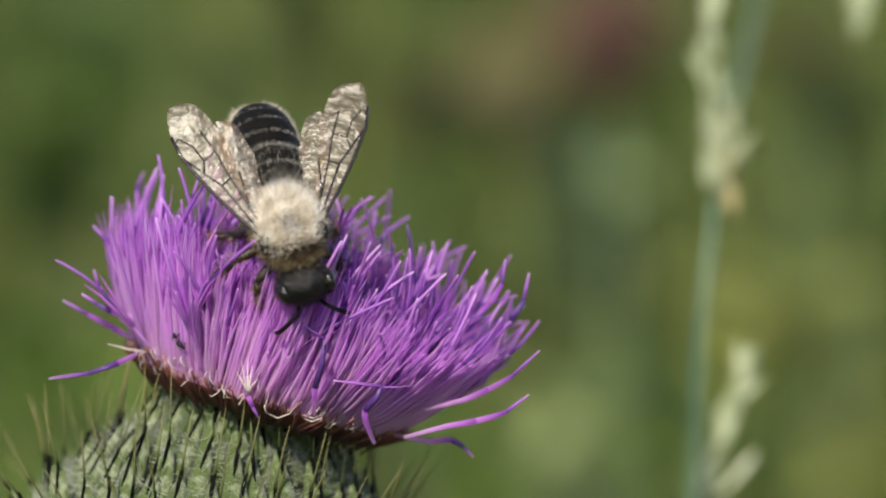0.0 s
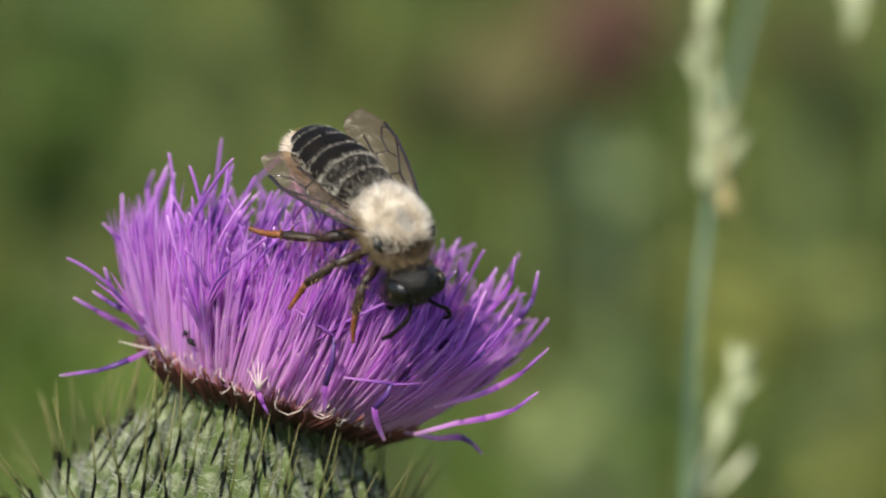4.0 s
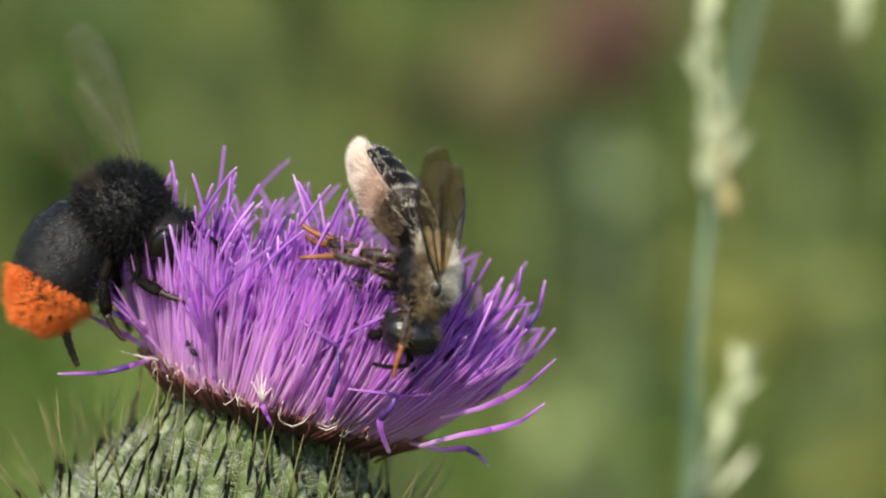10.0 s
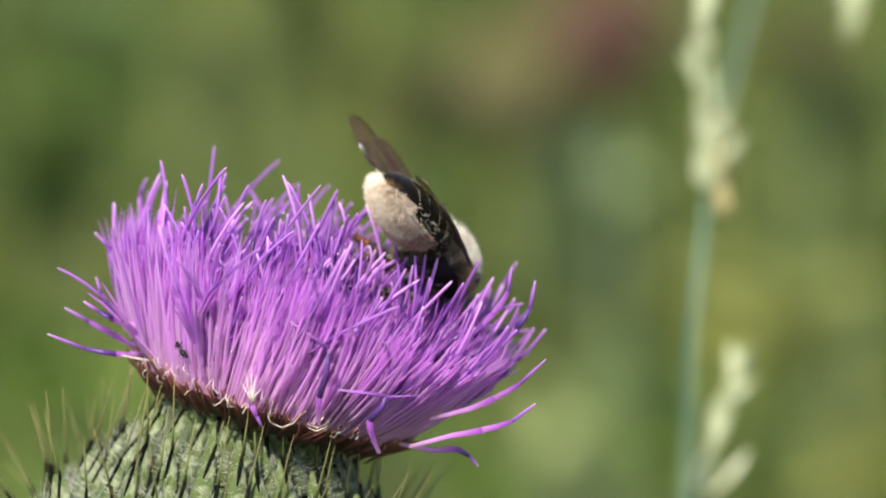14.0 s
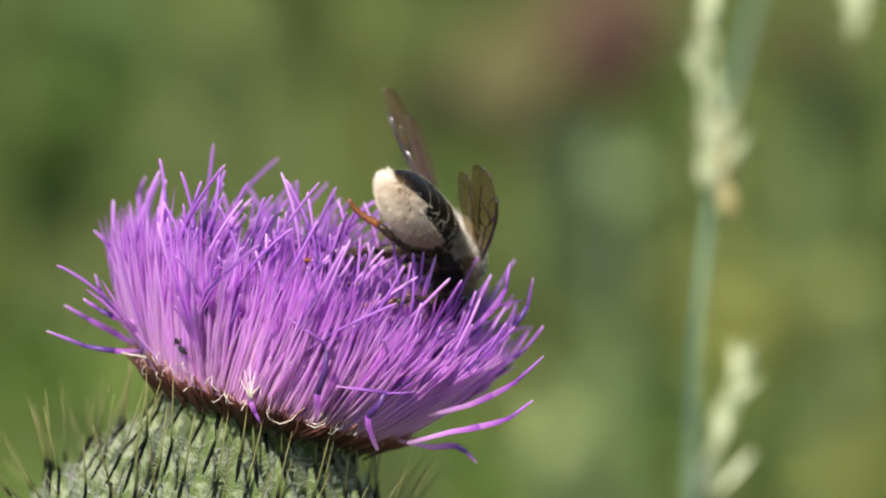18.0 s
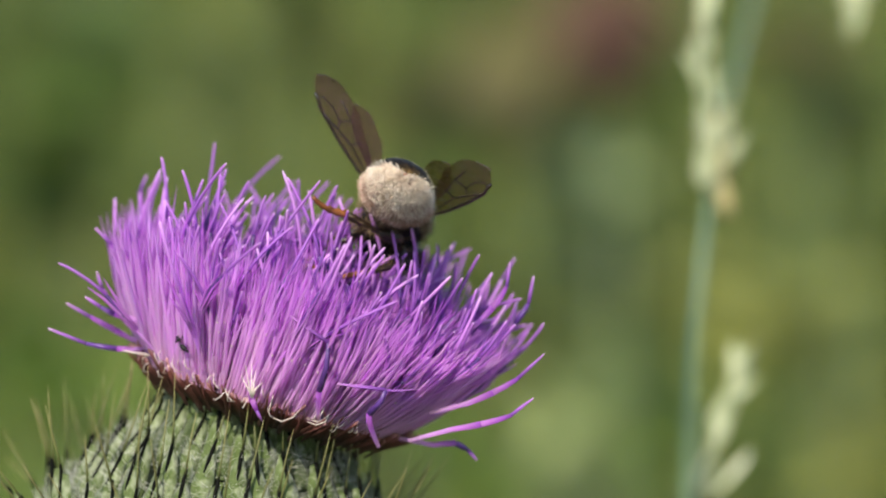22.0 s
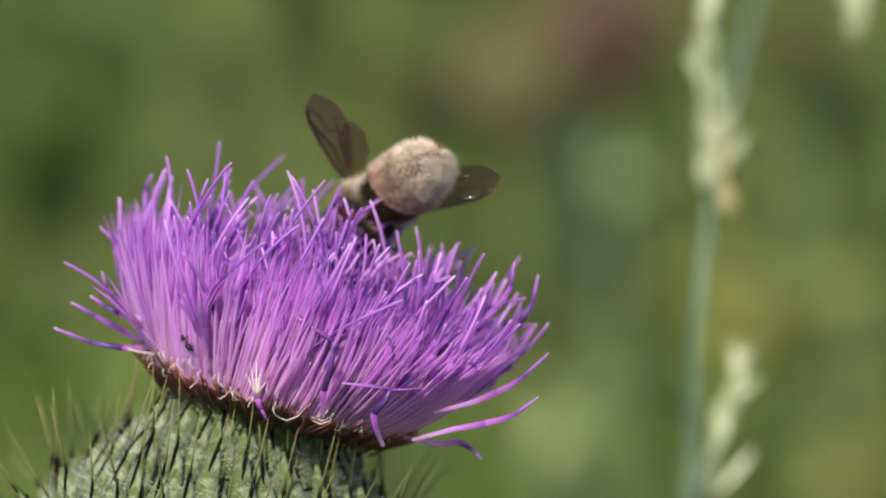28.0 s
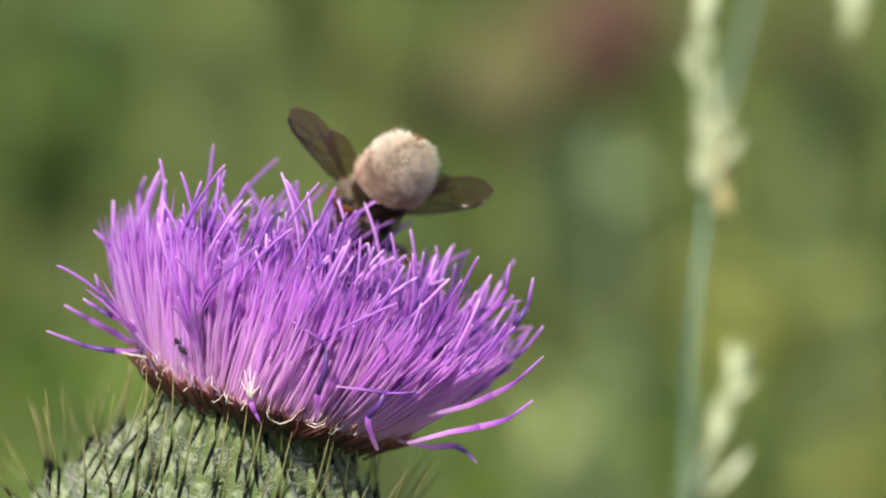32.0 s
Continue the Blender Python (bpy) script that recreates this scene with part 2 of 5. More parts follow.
# ---- ground ----
def ground():
    g = Geo()
    xs = [-400, -60, -12, -4] + [x * 0.5 for x in range(-6, 7)] + [4, 12, 60, 400]
    ys = [-400, -60, -12, -3] + [y * 0.5 for y in range(-4, 15)] + [12, 60, 400]
    rows = [[Vector((x, y, (0.05 * noise.noise(Vector((x, y, 0)) * 0.9) - 0.03) if abs(x) < 4 and 0.6 < y < 8 else -0.02)) * 1000 for x in xs] for y in ys]
    g.sheet(rows)
    ob = new("ground", g.mesh("ground", EARTH))
    return tagged(ob, "green and brown meadow soil under the plants", "ground", kind="structure")


ground()


def blade(rnd, length, width, lean):
    g = Geo()
    rows = []
    for i in range(5):
        s = i / 4
        w = width * (1 - s ** 1.6) + 0.1
        rows.append([(-w, lean * s * s, length * s * (1 - 0.15 * s)), (w, lean * s * s, length * s * (1 - 0.15 * s))])
    return g.sheet(rows)


def meadow_grass(name, label, mat, count, xr, yr, hr, seed):
    rnd = random.Random(seed)
    g = Geo()
    kinds = [blade(rnd, 1000, rnd.uniform(7, 13), rnd.uniform(100, 450)) for _ in range(8)]
    for _ in range(count):
        y = rnd.uniform(*yr)
        x = rnd.uniform(*xr) * (0.3 + y * 0.32)
        h = rnd.uniform(*hr)
        m = Matrix.Translation((x * 1000, y * 1000, -30)) @ Matrix.Rotation(rnd.uniform(0, 6.28), 4, "Z") @ Matrix.Diagonal((0.35, h, h, 1))
        g.add(rnd.choice(kinds), m)
    ob = new(name, g.mesh(name, mat))
    return tagged(ob, label, "grass", kind="stuff")


def leaf_mat(name, c):
    r, g, b = c
    return material(name, [srgb(r * 0.85, g * 0.85, b * 0.8), srgb(r * 1.08, g * 1.08, b * 1.05)], 60, 0.6, 0.2, 0.3, 0.2)


LEAF_GREEN = leaf_mat("leaf_green", (72, 94, 34))
LEAF_BRIGHT = leaf_mat("leaf_bright_green", (114, 140, 62))
LEAF_DARK = leaf_mat("leaf_dark_green", (44, 54, 26))
LEAF_GREY = leaf_mat("leaf_grey_green", (116, 128, 80))
LEAF_PALE = leaf_mat("leaf_pale_green", (160, 172, 118))
LEAF_OLIVE = leaf_mat("leaf_olive", (136, 140, 70))
LEAF_TAN = leaf_mat("leaf_dry_tan", (106, 97, 60))
LEAF_STRAW = leaf_mat("leaf_dull_straw", (92, 87, 48))
LEAF_YELLOW = leaf_mat("leaf_yellow_green", (126, 136, 40))
LEAF_BROWN = leaf_mat("leaf_brown", (72, 64, 32))
HEAD_RED = leaf_mat("faded_head_red", (84, 58, 46))
HEAD_PINK = leaf_mat("faded_head_pink", (140, 104, 92))

meadow_grass("meadow_grass", "tall green meadow grass behind the thistle", LEAF_GREEN, 5200, (-1.3, 1.3), (1.7, 4.6), (0.2, 0.42), 3)
meadow_grass("dry_grass", "olive and dry grass mixed into the meadow", LEAF_OLIVE, 2200, (-1.2, 1.2), (1.6, 4.4), (0.2, 0.42), 4)


def open_meadow():
    """The meadow goes on around and behind the viewer."""
    rnd = random.Random(6)
    g = Geo()
    kinds = [blade(rnd, 1000, rnd.uniform(7, 13), rnd.uniform(100, 450)) for _ in range(8)]
    for _ in range(9000):
        x, y = rnd.uniform(-3.6, 3.6), rnd.uniform(-2.8, 5.4)
        if y > 1.5 and abs(x) < 1.3 * (0.3 + y * 0.32):
            continue
        h = rnd.uniform(0.14, 0.36)
        g.add(rnd.choice(kinds), Matrix.Translation((x * 1000, y * 1000, -30)) @ Matrix.Rotation(rnd.uniform(0, 6.28), 4, "Z") @ Matrix.Diagonal((0.5, h, h, 1)))
    ob = new("meadow_grass", g.mesh("meadow_grass", LEAF_GREEN))
    tagged(ob, "green meadow grass growing all round the thistle", "grass", kind="stuff")


open_meadow()


def leaf_geo(length, width, curl, rnd):
    rows = []
    for i in range(7):
        s = i / 6
        w = width * math.sin(math.pi * min(1, s * 0.93 + 0.07)) ** 0.8
        z = length * 0.2 * s - curl * s * s
        rows.append([(length * s, -w, z + w * 0.25), (length * s, -w * 0.5, z + w * 0.1), (length * s, 0, z - w * 0.05), (length * s, w * 0.5, z + w * 0.1), (length * s, w, z + w * 0.25)])
    return Geo().sheet(rows)


def meadow_weed(u, v, far, spread, mat, label, seed, leaves=16):
    """A leafy plant of the meadow whose leaves gather round one place."""
    rnd = random.Random(seed)
    top = beyond(u, v, far)
    base = Vector((top.x + rnd.uniform(-0.02, 0.02), top.y + rnd.uniform(-0.02, 0.02), 0))
    root = new("meadow_weed")
    root.location = base
    tagged(root, label, "weed", group="weeds of the meadow")
    rise = (top - base) * 1000
    reach = spread * far / REACH
    stem = Geo().tube([(0, 0, -40), rise * 0.4 + Vector((6, 0, 0)), rise * 0.8, rise + Vector((0, 0, reach * 0.6))], [3, 2.6, 2, 1.2], 6)
    part("stem", stem, STEM, root)
    for i in range(leaves):
        ln = reach * rnd.uniform(0.7, 1.15)
        g = leaf_geo(ln, ln * rnd.uniform(0.26, 0.4), ln * rnd.uniform(0.1, 0.6), rnd)
        m = Matrix.Translation((rise + Vector((0, 0, reach * rnd.uniform(-0.7, 0.5)))) * MM) @ Matrix.Rotation(i * 2.4 + rnd.uniform(-0.3, 0.3), 4, "Z") @ Matrix.Rotation(rnd.uniform(-0.9, 0.3), 4, "Y")
        part("leaf", g, mat, root, at=m)
    return root


WEEDS = [(-13.5, 8.4, 1.6, 4.4, LEAF_GREY, "grey-green leafy weed in the meadow"),
         (-21, 11.5, 1.7, 5.0, LEAF_GREEN, "bright green leafy weed in the meadow"),
         (-23.0, 4.0, 1.65, 6.5, LEAF_GREEN, "bright green leafy weed in the meadow"),
         (-23, -10, 1.6, 7.0, LEAF_BRIGHT, "bright green leafy weed in the meadow"),
         (-8, 12.5, 1.6, 4.2, LEAF_DARK, "dark green leafy weed in the meadow"),
         (-1.8, 8.5, 1.5, 4.6, LEAF_BROWN, "withered brown leafy weed in the meadow"),
         (4.6, 9.8, 1.7, 7.2, LEAF_STRAW, "dry tan leafy weed in the meadow"),
         (8.6, 2.8, 1.75, 5.0, LEAF_PALE, "pale grey-green leafy weed in the meadow"),
         (10, -1.6, 1.45, 4.0, LEAF_DARK, "dark green leafy weed in the meadow"),
         (4, -4.2, 1.6, 4.0, LEAF_OLIVE, "olive green leafy weed in the meadow"),
         (7.6, -11.4, 1.3, 4.2, LEAF_PALE, "pale grey-green leafy weed in the meadow"),
         (13, -9.5, 1.5, 4.4, LEAF_BRIGHT, "bright green leafy weed in the meadow"),
         (21, 12, 1.6, 3.6, LEAF_TAN, "dry tan leafy weed in the meadow"),
         (23.5, 7.6, 1.45, 3.6, LEAF_DARK, "dark green leafy weed in the meadow"),
         (25, 0.5, 1.5, 3.2, LEAF_YELLOW, "yellow-green leafy weed in the meadow"),
         (21.5, -5.5, 1.6, 5.0, LEAF_OLIVE, "olive green leafy weed in the meadow"),
         (24, -12.5, 1.5, 4.6, LEAF_OLIVE, "olive green leafy weed in the meadow"),
         (16.5, -3.5, 1.7, 4.6, LEAF_OLIVE, "olive green leafy weed in the meadow"),
         (2.5, -13, 1.6, 4.2, LEAF_BRIGHT, "bright green leafy weed in the meadow")]
for i, (u, v, far, spread, mat, label) in enumerate(WEEDS):
    meadow_weed(u, v, far, spread, mat, label, 40 + i)


def faded_head(u, v, far, size, seed):
    rnd = random.Random(seed)
    top = beyond(u, v, far)
    root = new("faded_thistle")
    root.location = (top.x, top.y, 0)
    tagged(root, "faded reddish thistle head standing in the meadow", "thistle")
    h = top.z * 1000
    part("stem", Geo().tube([(0, 0, -40), (4, 0, h * 0.5), (0, 0, h - size)], [3, 2.5, 2], 6), STEM, root)
    part("seed_head", Geo().blob((0, 0, h), (size * 0.9, size * 0.9, size), 12, 16, lumps=0.2), HEAD_RED, root, "dull red-brown head")
    tuft = Geo().hair(shell(rnd, 260, (0, 0, h + size * 0.5), (size * 0.7, size * 0.7, size * 0.6), lambda d: d.z > 0.1), size * 1.1, 0.5, wild=0.2)
    part("tuft", tuft, HEAD_PINK, root, "faded pink tuft", kind="stuff")


faded_head(9.9, 11.4, 1.35, 19, 5)


# ---- grass stalks beside the flower ----
def grass_stalk(points, radius, head, label, seed, loose=1.0):
    """points and head: bends of the culm and of the flowering spike, as stage places. loose: how far the spikelets stand off."""
    rnd = random.Random(seed)
    pts = [stage(*p) for p in points]
    base = Vector((pts[0].x, pts[0].y, 0))
    root = new("grass_stalk")
    root.location = base
    tagged(root, label, "grass stalk")
    loc = [(p - base) * 1000 for p in pts]
    part("culm", Geo().tube([(0, 0, -20), loc[0] * 0.5] + loc, [radius * 1.3] * 2 + [radius * (1 - 0.35 * i / len(loc)) for i in range(len(loc))], 8), GRASS_STEM, root, "blue-green culm")
    hs = [(stage(*p) - base) * 1000 for p in head]
    part("rachis", Geo().tube(hs, [radius * 0.5] * len(hs), 6), GRASS_STEM, root)
    seedling = Geo().tube([(0, 0, 0), (0.25, 0, 1.2), (0.3, 0, 2.8), (0.1, 0, 4.4), (-0.2, 0, 5.6)], [0.12, 0.75, 0.85, 0.45, 0.03], 7, flat=0.6)
    awn = Geo().tube([(0, 0, 4.8), (0.1, 0, 6.4), (0.4, 0, 8.0)], [0.07, 0.05, 0.02], 4)
    me = seedling.mesh("spikelet", SPIKELET)
    ma = awn.mesh("awn", STRAW)
    total = len(hs) - 1
    count = int(sum((hs[i + 1] - hs[i]).length for i in range(total)) / 0.5)
    for i in range(count):
        s = i / count * total
        k = min(int(s), total - 1)
        p = hs[k].lerp(hs[k + 1], s - k)
        up = (hs[k + 1] - hs[k]).normalized()
        a = i * 2.4 + rnd.uniform(-0.4, 0.4)
        out = Matrix.Rotation(a, 3, up) @ up.orthogonal().normalized()
        taper = 1.0 if s < total * 0.75 else 1.0 - 0.4 * (s / total - 0.75) / 0.25
        wild = rnd.random() < 0.14 * loose
        m = frame_along(up + out * (rnd.uniform(0.5, 0.9) if wild else rnd.uniform(0.05, 0.38) * loose), rnd.uniform(0, 6), (p + out * radius * 0.5) * MM) @ Matrix.Scale(rnd.uniform(0.4, 0.72) * taper * (1.15 if wild else 1), 4)
        sp = part("spikelet", me, None, root, at=m)
        if i % 2 == 0:
            part("awn", ma, None, sp)
    return root


STALK_W = -55.0
stalk = grass_stalk([(18.5, -19.5, STALK_W), (19.1, -6.5, STALK_W), (20.2, 3.8, STALK_W)], 0.42,
                    [(20.2, 3.8, STALK_W), (20.5, 7.5, STALK_W), (19.7, 13, STALK_W), (19.9, 18.5, STALK_W), (20.2, 25, STALK_W)],
                    "blue-green grass stalk with a pale flowering spike", 11)
short_stalk = grass_stalk([(18.9, -22.5, STALK_W - 3), (19.6, -19.2, STALK_W - 3)], 0.5,
                          [(19.6, -19.2, STALK_W - 3), (20.7, -15.2, STALK_W - 3), (21.7, -12.0, STALK_W - 3), (22.8, -8.8, STALK_W - 3)],
                          "short grass stalk with a pale flowering spike", 12, 0.4)
twig = [(stage(*p) - short_stalk.location) * 1000 for p in ((20.4, -18.6, STALK_W - 3), (21.6, -17.6, STALK_W - 3), (22.6, -16.4, STALK_W - 3), (23.5, -15.2, STALK_W - 3))]
part("side_spike", Geo().tube(twig, [0.1, 0.26, 0.32, 0.08], 7, flat=0.6), SPIKELET, short_stalk, "pale side spike")
side_leaf = [(stage(*p) - stalk.location) * 1000 for p in ((20.2, 3.8, STALK_W), (22.3, 8, STALK_W - 15), (24.6, 14, STALK_W - 32), (27.5, 21, STALK_W - 50), (31, 30, STALK_W - 70))]
part("blade", Geo().tube(side_leaf, [0.3, 0.5, 0.6, 0.6, 0.3], 6, flat=0.25), GRASS_STEM, stalk, "thin blue-green blade")
arnd = random.Random(19)
for i in range(16):
    s = arnd.random()
    top = (stage(20.4 + arnd.uniform(0.1, 1.6), 3.6 + 7.0 * s, STALK_W + arnd.uniform(-1, 1)) - stalk.location) * 1000
    part("anther", Geo().tube([top + Vector((-0.5, 0, 0.6)), top, top + Vector((0.1, 0, -1.2)), top + Vector((0.2, 0, -2.2))], [0.04, 0.16, 0.26, 0.05], 6), STRAW, stalk, "straw-yellow hanging anther")
dry_stalk = grass_stalk([(42, -30, -70), (41, 0, -70), (39.5, 19, -70), (36.5, 26, -70), (34, 26.5, -70)], 0.3, [(34, 26.5, -70), (33, 23, -70), (32.6, 18, -70)],
                        "dry straw-coloured grass stalk nodding over the meadow", 14)

# ---- thistle ----
AXIS_V = Vector((0.295, 0.95, 0.03)).normalized()
NECK = (-10.3, -8.5, 0.0)
AXIS = (TURN @ AXIS_V).normalized()
SIDE = (TURN @ Vector((0.953, -0.302, 0))).normalized()
SIDE = (SIDE - AXIS * SIDE.dot(AXIS)).normalized()
NEAR = AXIS.cross(SIDE) * -1
HEAD_ROT = Matrix((SIDE, -NEAR, AXIS)).transposed()
neck_w = stage(*NECK)
ROOT = Vector((neck_w.x - 0.012, neck_w.y - 0.004, 0))
thistle = new("thistle")
thistle.location = ROOT
tagged(thistle, "purple thistle in full bloom on a spiny green head", "thistle")
HEAD_M = HEAD_ROT.to_4x4()
HEAD_M.translation = neck_w - ROOT


def placed(p):
    m = HEAD_M.copy()
    m.translation = HEAD_M @ (Vector(p) * MM)
    return m


# the green globe stands more upright than the florets that lean out of it
GLOBE_M = HEAD_M @ Matrix.Translation((-0.0017, 0, 0)) @ Matrix.Rotation(radians(-9), 4, "Y")
PROFILE = [(0.8, 5.6), (0, 5.2), (-1.2, 4.9), (-3, 5.3), (-5, 7.0), (-7, 8.9), (-9.5, 10.6), (-12, 11.0), (-15, 9.4), (-18, 5.6), (-20, 2.4)]


def girth(z):
    for (z0, r0), (z1, r1) in zip(PROFILE, PROFILE[1:]):
        if z1 <= z <= z0:
            return r0 + (r1 - r0) * (z0 - z) / (z0 - z1)
    return PROFILE[-1][1]


core = Geo().tube([(0, 0, z) for z, r in PROFILE], [r - 0.25 for z, r in PROFILE], 40)
part("involucre", core, BRACT, thistle, "grey-green woolly globe", at=GLOBE_M)
down = [GLOBE_M @ (Vector((0, 0, -19.5)) * MM), GLOBE_M @ (Vector((0, 0, -26)) * MM)]
stem_pts = [down[0] * 1000, down[1] * 1000, (down[1] + Vector((-0.001, 0, -0.03))) * 1000, down[1] * 500, Vector((0, 0, -30))]
part("stem", Geo().tube(stem_pts, [2.4, 2.2, 2.2, 2.6, 3.2], 12), STEM, thistle)


def bract_meshes(rnd):
    """A woolly scale, its dark keel and the long straw-coloured spine that leaves the globe."""
    g = Geo()
    ln, w = 4.2, rnd.uniform(0.78, 0.95)
    rows = []
    for i in range(7):
        s = i / 6
        ww = w * (1 - s ** 2.0) + 0.12
        z = 0.1 + 0.42 * s * s
        rows.append([(-ww, ln * s, z - 0.34), (-ww * 0.94, ln * s, z - 0.08), (-ww * 0.5, ln * s, z + 0.06), (0, ln * s, z + 0.16), (ww * 0.5, ln * s, z + 0.06), (ww * 0.94, ln * s, z - 0.08), (ww, ln * s, z - 0.34)])
    g.sheet(rows)
    k, far, lift = rnd.uniform(-0.4, 0.4), rnd.uniform(3.0, 4.6), rnd.uniform(1.2, 2.6)
    sp = Geo().tube([(0, ln - 0.2, 0.5), (k * 0.1, ln + far * 0.3, 0.5 + lift * 0.3), (k * 0.35, ln + far * 0.65, 0.5 + lift * 0.66), (k * 0.7, ln + far, 0.5 + lift)], [0.085, 0.062, 0.042, 0.01], 5)
    gl = Geo().tube([(0, ln - 2.0, 0.22), (0, ln - 1.6, 0.34), (0, ln - 0.8, 0.47), (0, ln, 0.6), (0.02, ln + 0.5, 0.76)], [0.03, 0.11, 0.155, 0.14, 0.08], 6, flat=0.75)
    return g.mesh("bract", BRACT), sp.mesh("spine", SPINE), gl.mesh("gland", GLAND)


brnd = random.Random(8)
bract_kinds = [bract_meshes(brnd) for _ in range(6)]
levels = []
for ring in range(10):
    z = -19.3 + ring * 1.76
    n_ring = max(10, int(2 * math.pi * girth(z) / 2.0))
    for j in range(n_ring):
        levels.append((z + brnd.uniform(-0.35, 0.35), 2 * math.pi * (j + 0.5 * (ring % 2)) / n_ring + brnd.uniform(-0.05, 0.05)))
for z, a in levels:
    r = girth(z)
    slope = (girth(z + 0.6) - girth(z - 0.6)) / 1.2
    out = Vector((math.cos(a), math.sin(a), 0))
    mer = (Vector((0, 0, 1)) + out * slope).normalized()
    nrm = (out - Vector((0, 0, 1)) * slope).normalized()
    m = Matrix((mer.cross(nrm), mer, nrm)).transposed().to_4x4() @ Matrix.Rotation(brnd.uniform(-0.12, 0.12), 4, "Z") @ Matrix.Rotation(brnd.uniform(0.0, 0.16), 4, "X")
    m.translation = (out * (r - 0.12) + Vector((0, 0, z))) * MM
    b, s, gl = bract_kinds[brnd.randrange(6)]
    br = part("bract", b, None, thistle, at=GLOBE_M @ m)
    part("spine", s, None, br)
    part("gland", gl, None, br)

# cobweb hairs between the bracts
web_roots = []
for i in range(7000):
    z, a = brnd.uniform(-15, -3.0), brnd.uniform(0, 6.28)
    out = Vector((math.cos(a), math.sin(a), 0))
    web_roots.append((out * (girth(z) + brnd.uniform(0.0, 0.6)) + Vector((0, 0, z)), (out + Vector((-out.y, out.x, 0)) * brnd.uniform(-2, 2)).normalized()))
part("wool", Geo().hair(web_roots, 1.5, 0.015, (0, 0, 0.5), 0.4, 4), WEB, thistle, "fine white wool", at=GLOBE_M, kind="stuff")

# narrow reddish inner scales that cup the florets
SCALE_WAY = [(0, 6.4, -1.2), (0.2, 6.9, -0.75), (0.45, 7.5, -0.35), (0.7, 8.05, 0.1), (0.88, 8.4, 0.5), (1, 8.5, 0.8)]
scale_kinds = []
for i in range(5):
    w, curl, side = brnd.uniform(0.1, 0.2), brnd.uniform(-0.3, 0.5), brnd.uniform(-0.5, 0.5)
    rows = []
    for q, r, z in SCALE_WAY:
        ww = w * (1 - 0.8 * q ** 2)
        y, x = r - 6.4 + curl * q ** 5, side * q ** 3
        rows.append([(x - ww, y - 0.05, z), (x, y + 0.08, z - 0.08), (x + ww, y - 0.05, z)])
    scale_kinds.append(Geo().sheet(rows).mesh("inner_scale", SCALE))
for i in range(130):
    a = math.pi * (-1.15 + 1.3 * i / 130) + brnd.uniform(-0.04, 0.04)
    m = Matrix.Rotation(a - math.pi / 2, 4, "Z") @ Matrix.Translation(Vector((0, 6.4 + brnd.uniform(-0.25, 0.3), brnd.uniform(-0.5, 0.15))) * MM) @ Matrix.Rotation(brnd.uniform(-0.14, 0.1), 4, "X") @ Matrix.Rotation(brnd.uniform(-0.35, 0.35), 4, "Y") @ Matrix.Scale(brnd.uniform(0.8, 1.05), 4)
    part("inner_scale", scale_kinds[i % 5], None, thistle, at=HEAD_M @ m)
part("scale_cup", Geo().tube([(0, 0, z) for q, r, z in SCALE_WAY[:4]], [r - 0.25 for q, r, z in SCALE_WAY[:4]], 40), SCALE, thistle, "dark red-brown cup of packed inner scales", at=HEAD_M)


def floret_geo(rnd, ln, curve, dark):
    """Corolla tube with narrow lobes, anther tube and style, bent by curve towards x."""
    g = Geo()
    u = rnd.random()
    wave, kink, hook, side = rnd.uniform(0.2, 0.6), rnd.uniform(-0.14, 0.14), rnd.uniform(-0.8, 1.5), rnd.uniform(-0.45, 0.45)

    def at(s, off=0.0, ang=0.0):
        x = curve * s * s * ln + wave * math.sin(3.6 * s + u * 6) * s + hook * max(0.0, s - 0.6) ** 2 * ln
        y = kink * ln * s * s + wave * 0.7 * math.sin(4.4 * s + u * 9) * s + side * max(0.0, s - 0.55) ** 2 * ln
        return Vector((x + off * math.cos(ang), y + off * math.sin(ang), ln * s * (1 - 0.12 * abs(curve) * s)))

    k = rnd.uniform(0.4, 0.5)
    g.tube([at(k * q) for q in (0, 0.3, 0.6, 0.85, 1)], [0.06, 0.06, 0.07, 0.1, 0.13], 5, 0, 0, 0.45, u, flat=0.75)
    for j in range(5):
        a = j * 1.257 + u * 6
        spread, top = rnd.uniform(0.05, 0.6), rnd.uniform(0.26, 0.42)
        g.tube([at(k - 0.03, 0.11, a), at(k + top * 0.35, 0.17, a), at(k + top * 0.7, 0.19 + spread * 0.4, a), at(k + top, 0.2 + spread, a)], [0.06, 0.095, 0.085, 0.012], 4, 0, 0.3, rnd.uniform(0.7, 1.0), u, flat=0.4)
    tip = k + rnd.uniform(0.24, 0.34)
    g.tube([at(k + (tip - k) * q) for q in (0.1, 0.35, 0.7, 0.92, 1)], [0.09, 0.15, 0.155, 0.13, 0.07], 5, 1 if dark else 2, 0, 0.5, u)
    g.tube([at(tip + (1 - tip) * q) for q in (-0.1, 0.2, 0.45, 0.7, 0.86, 0.96, 1.0)], [0.085, 0.1, 0.1, 0.095, 0.09, 0.075, 0.03], 5, 2, 0, 1, u)
    return g


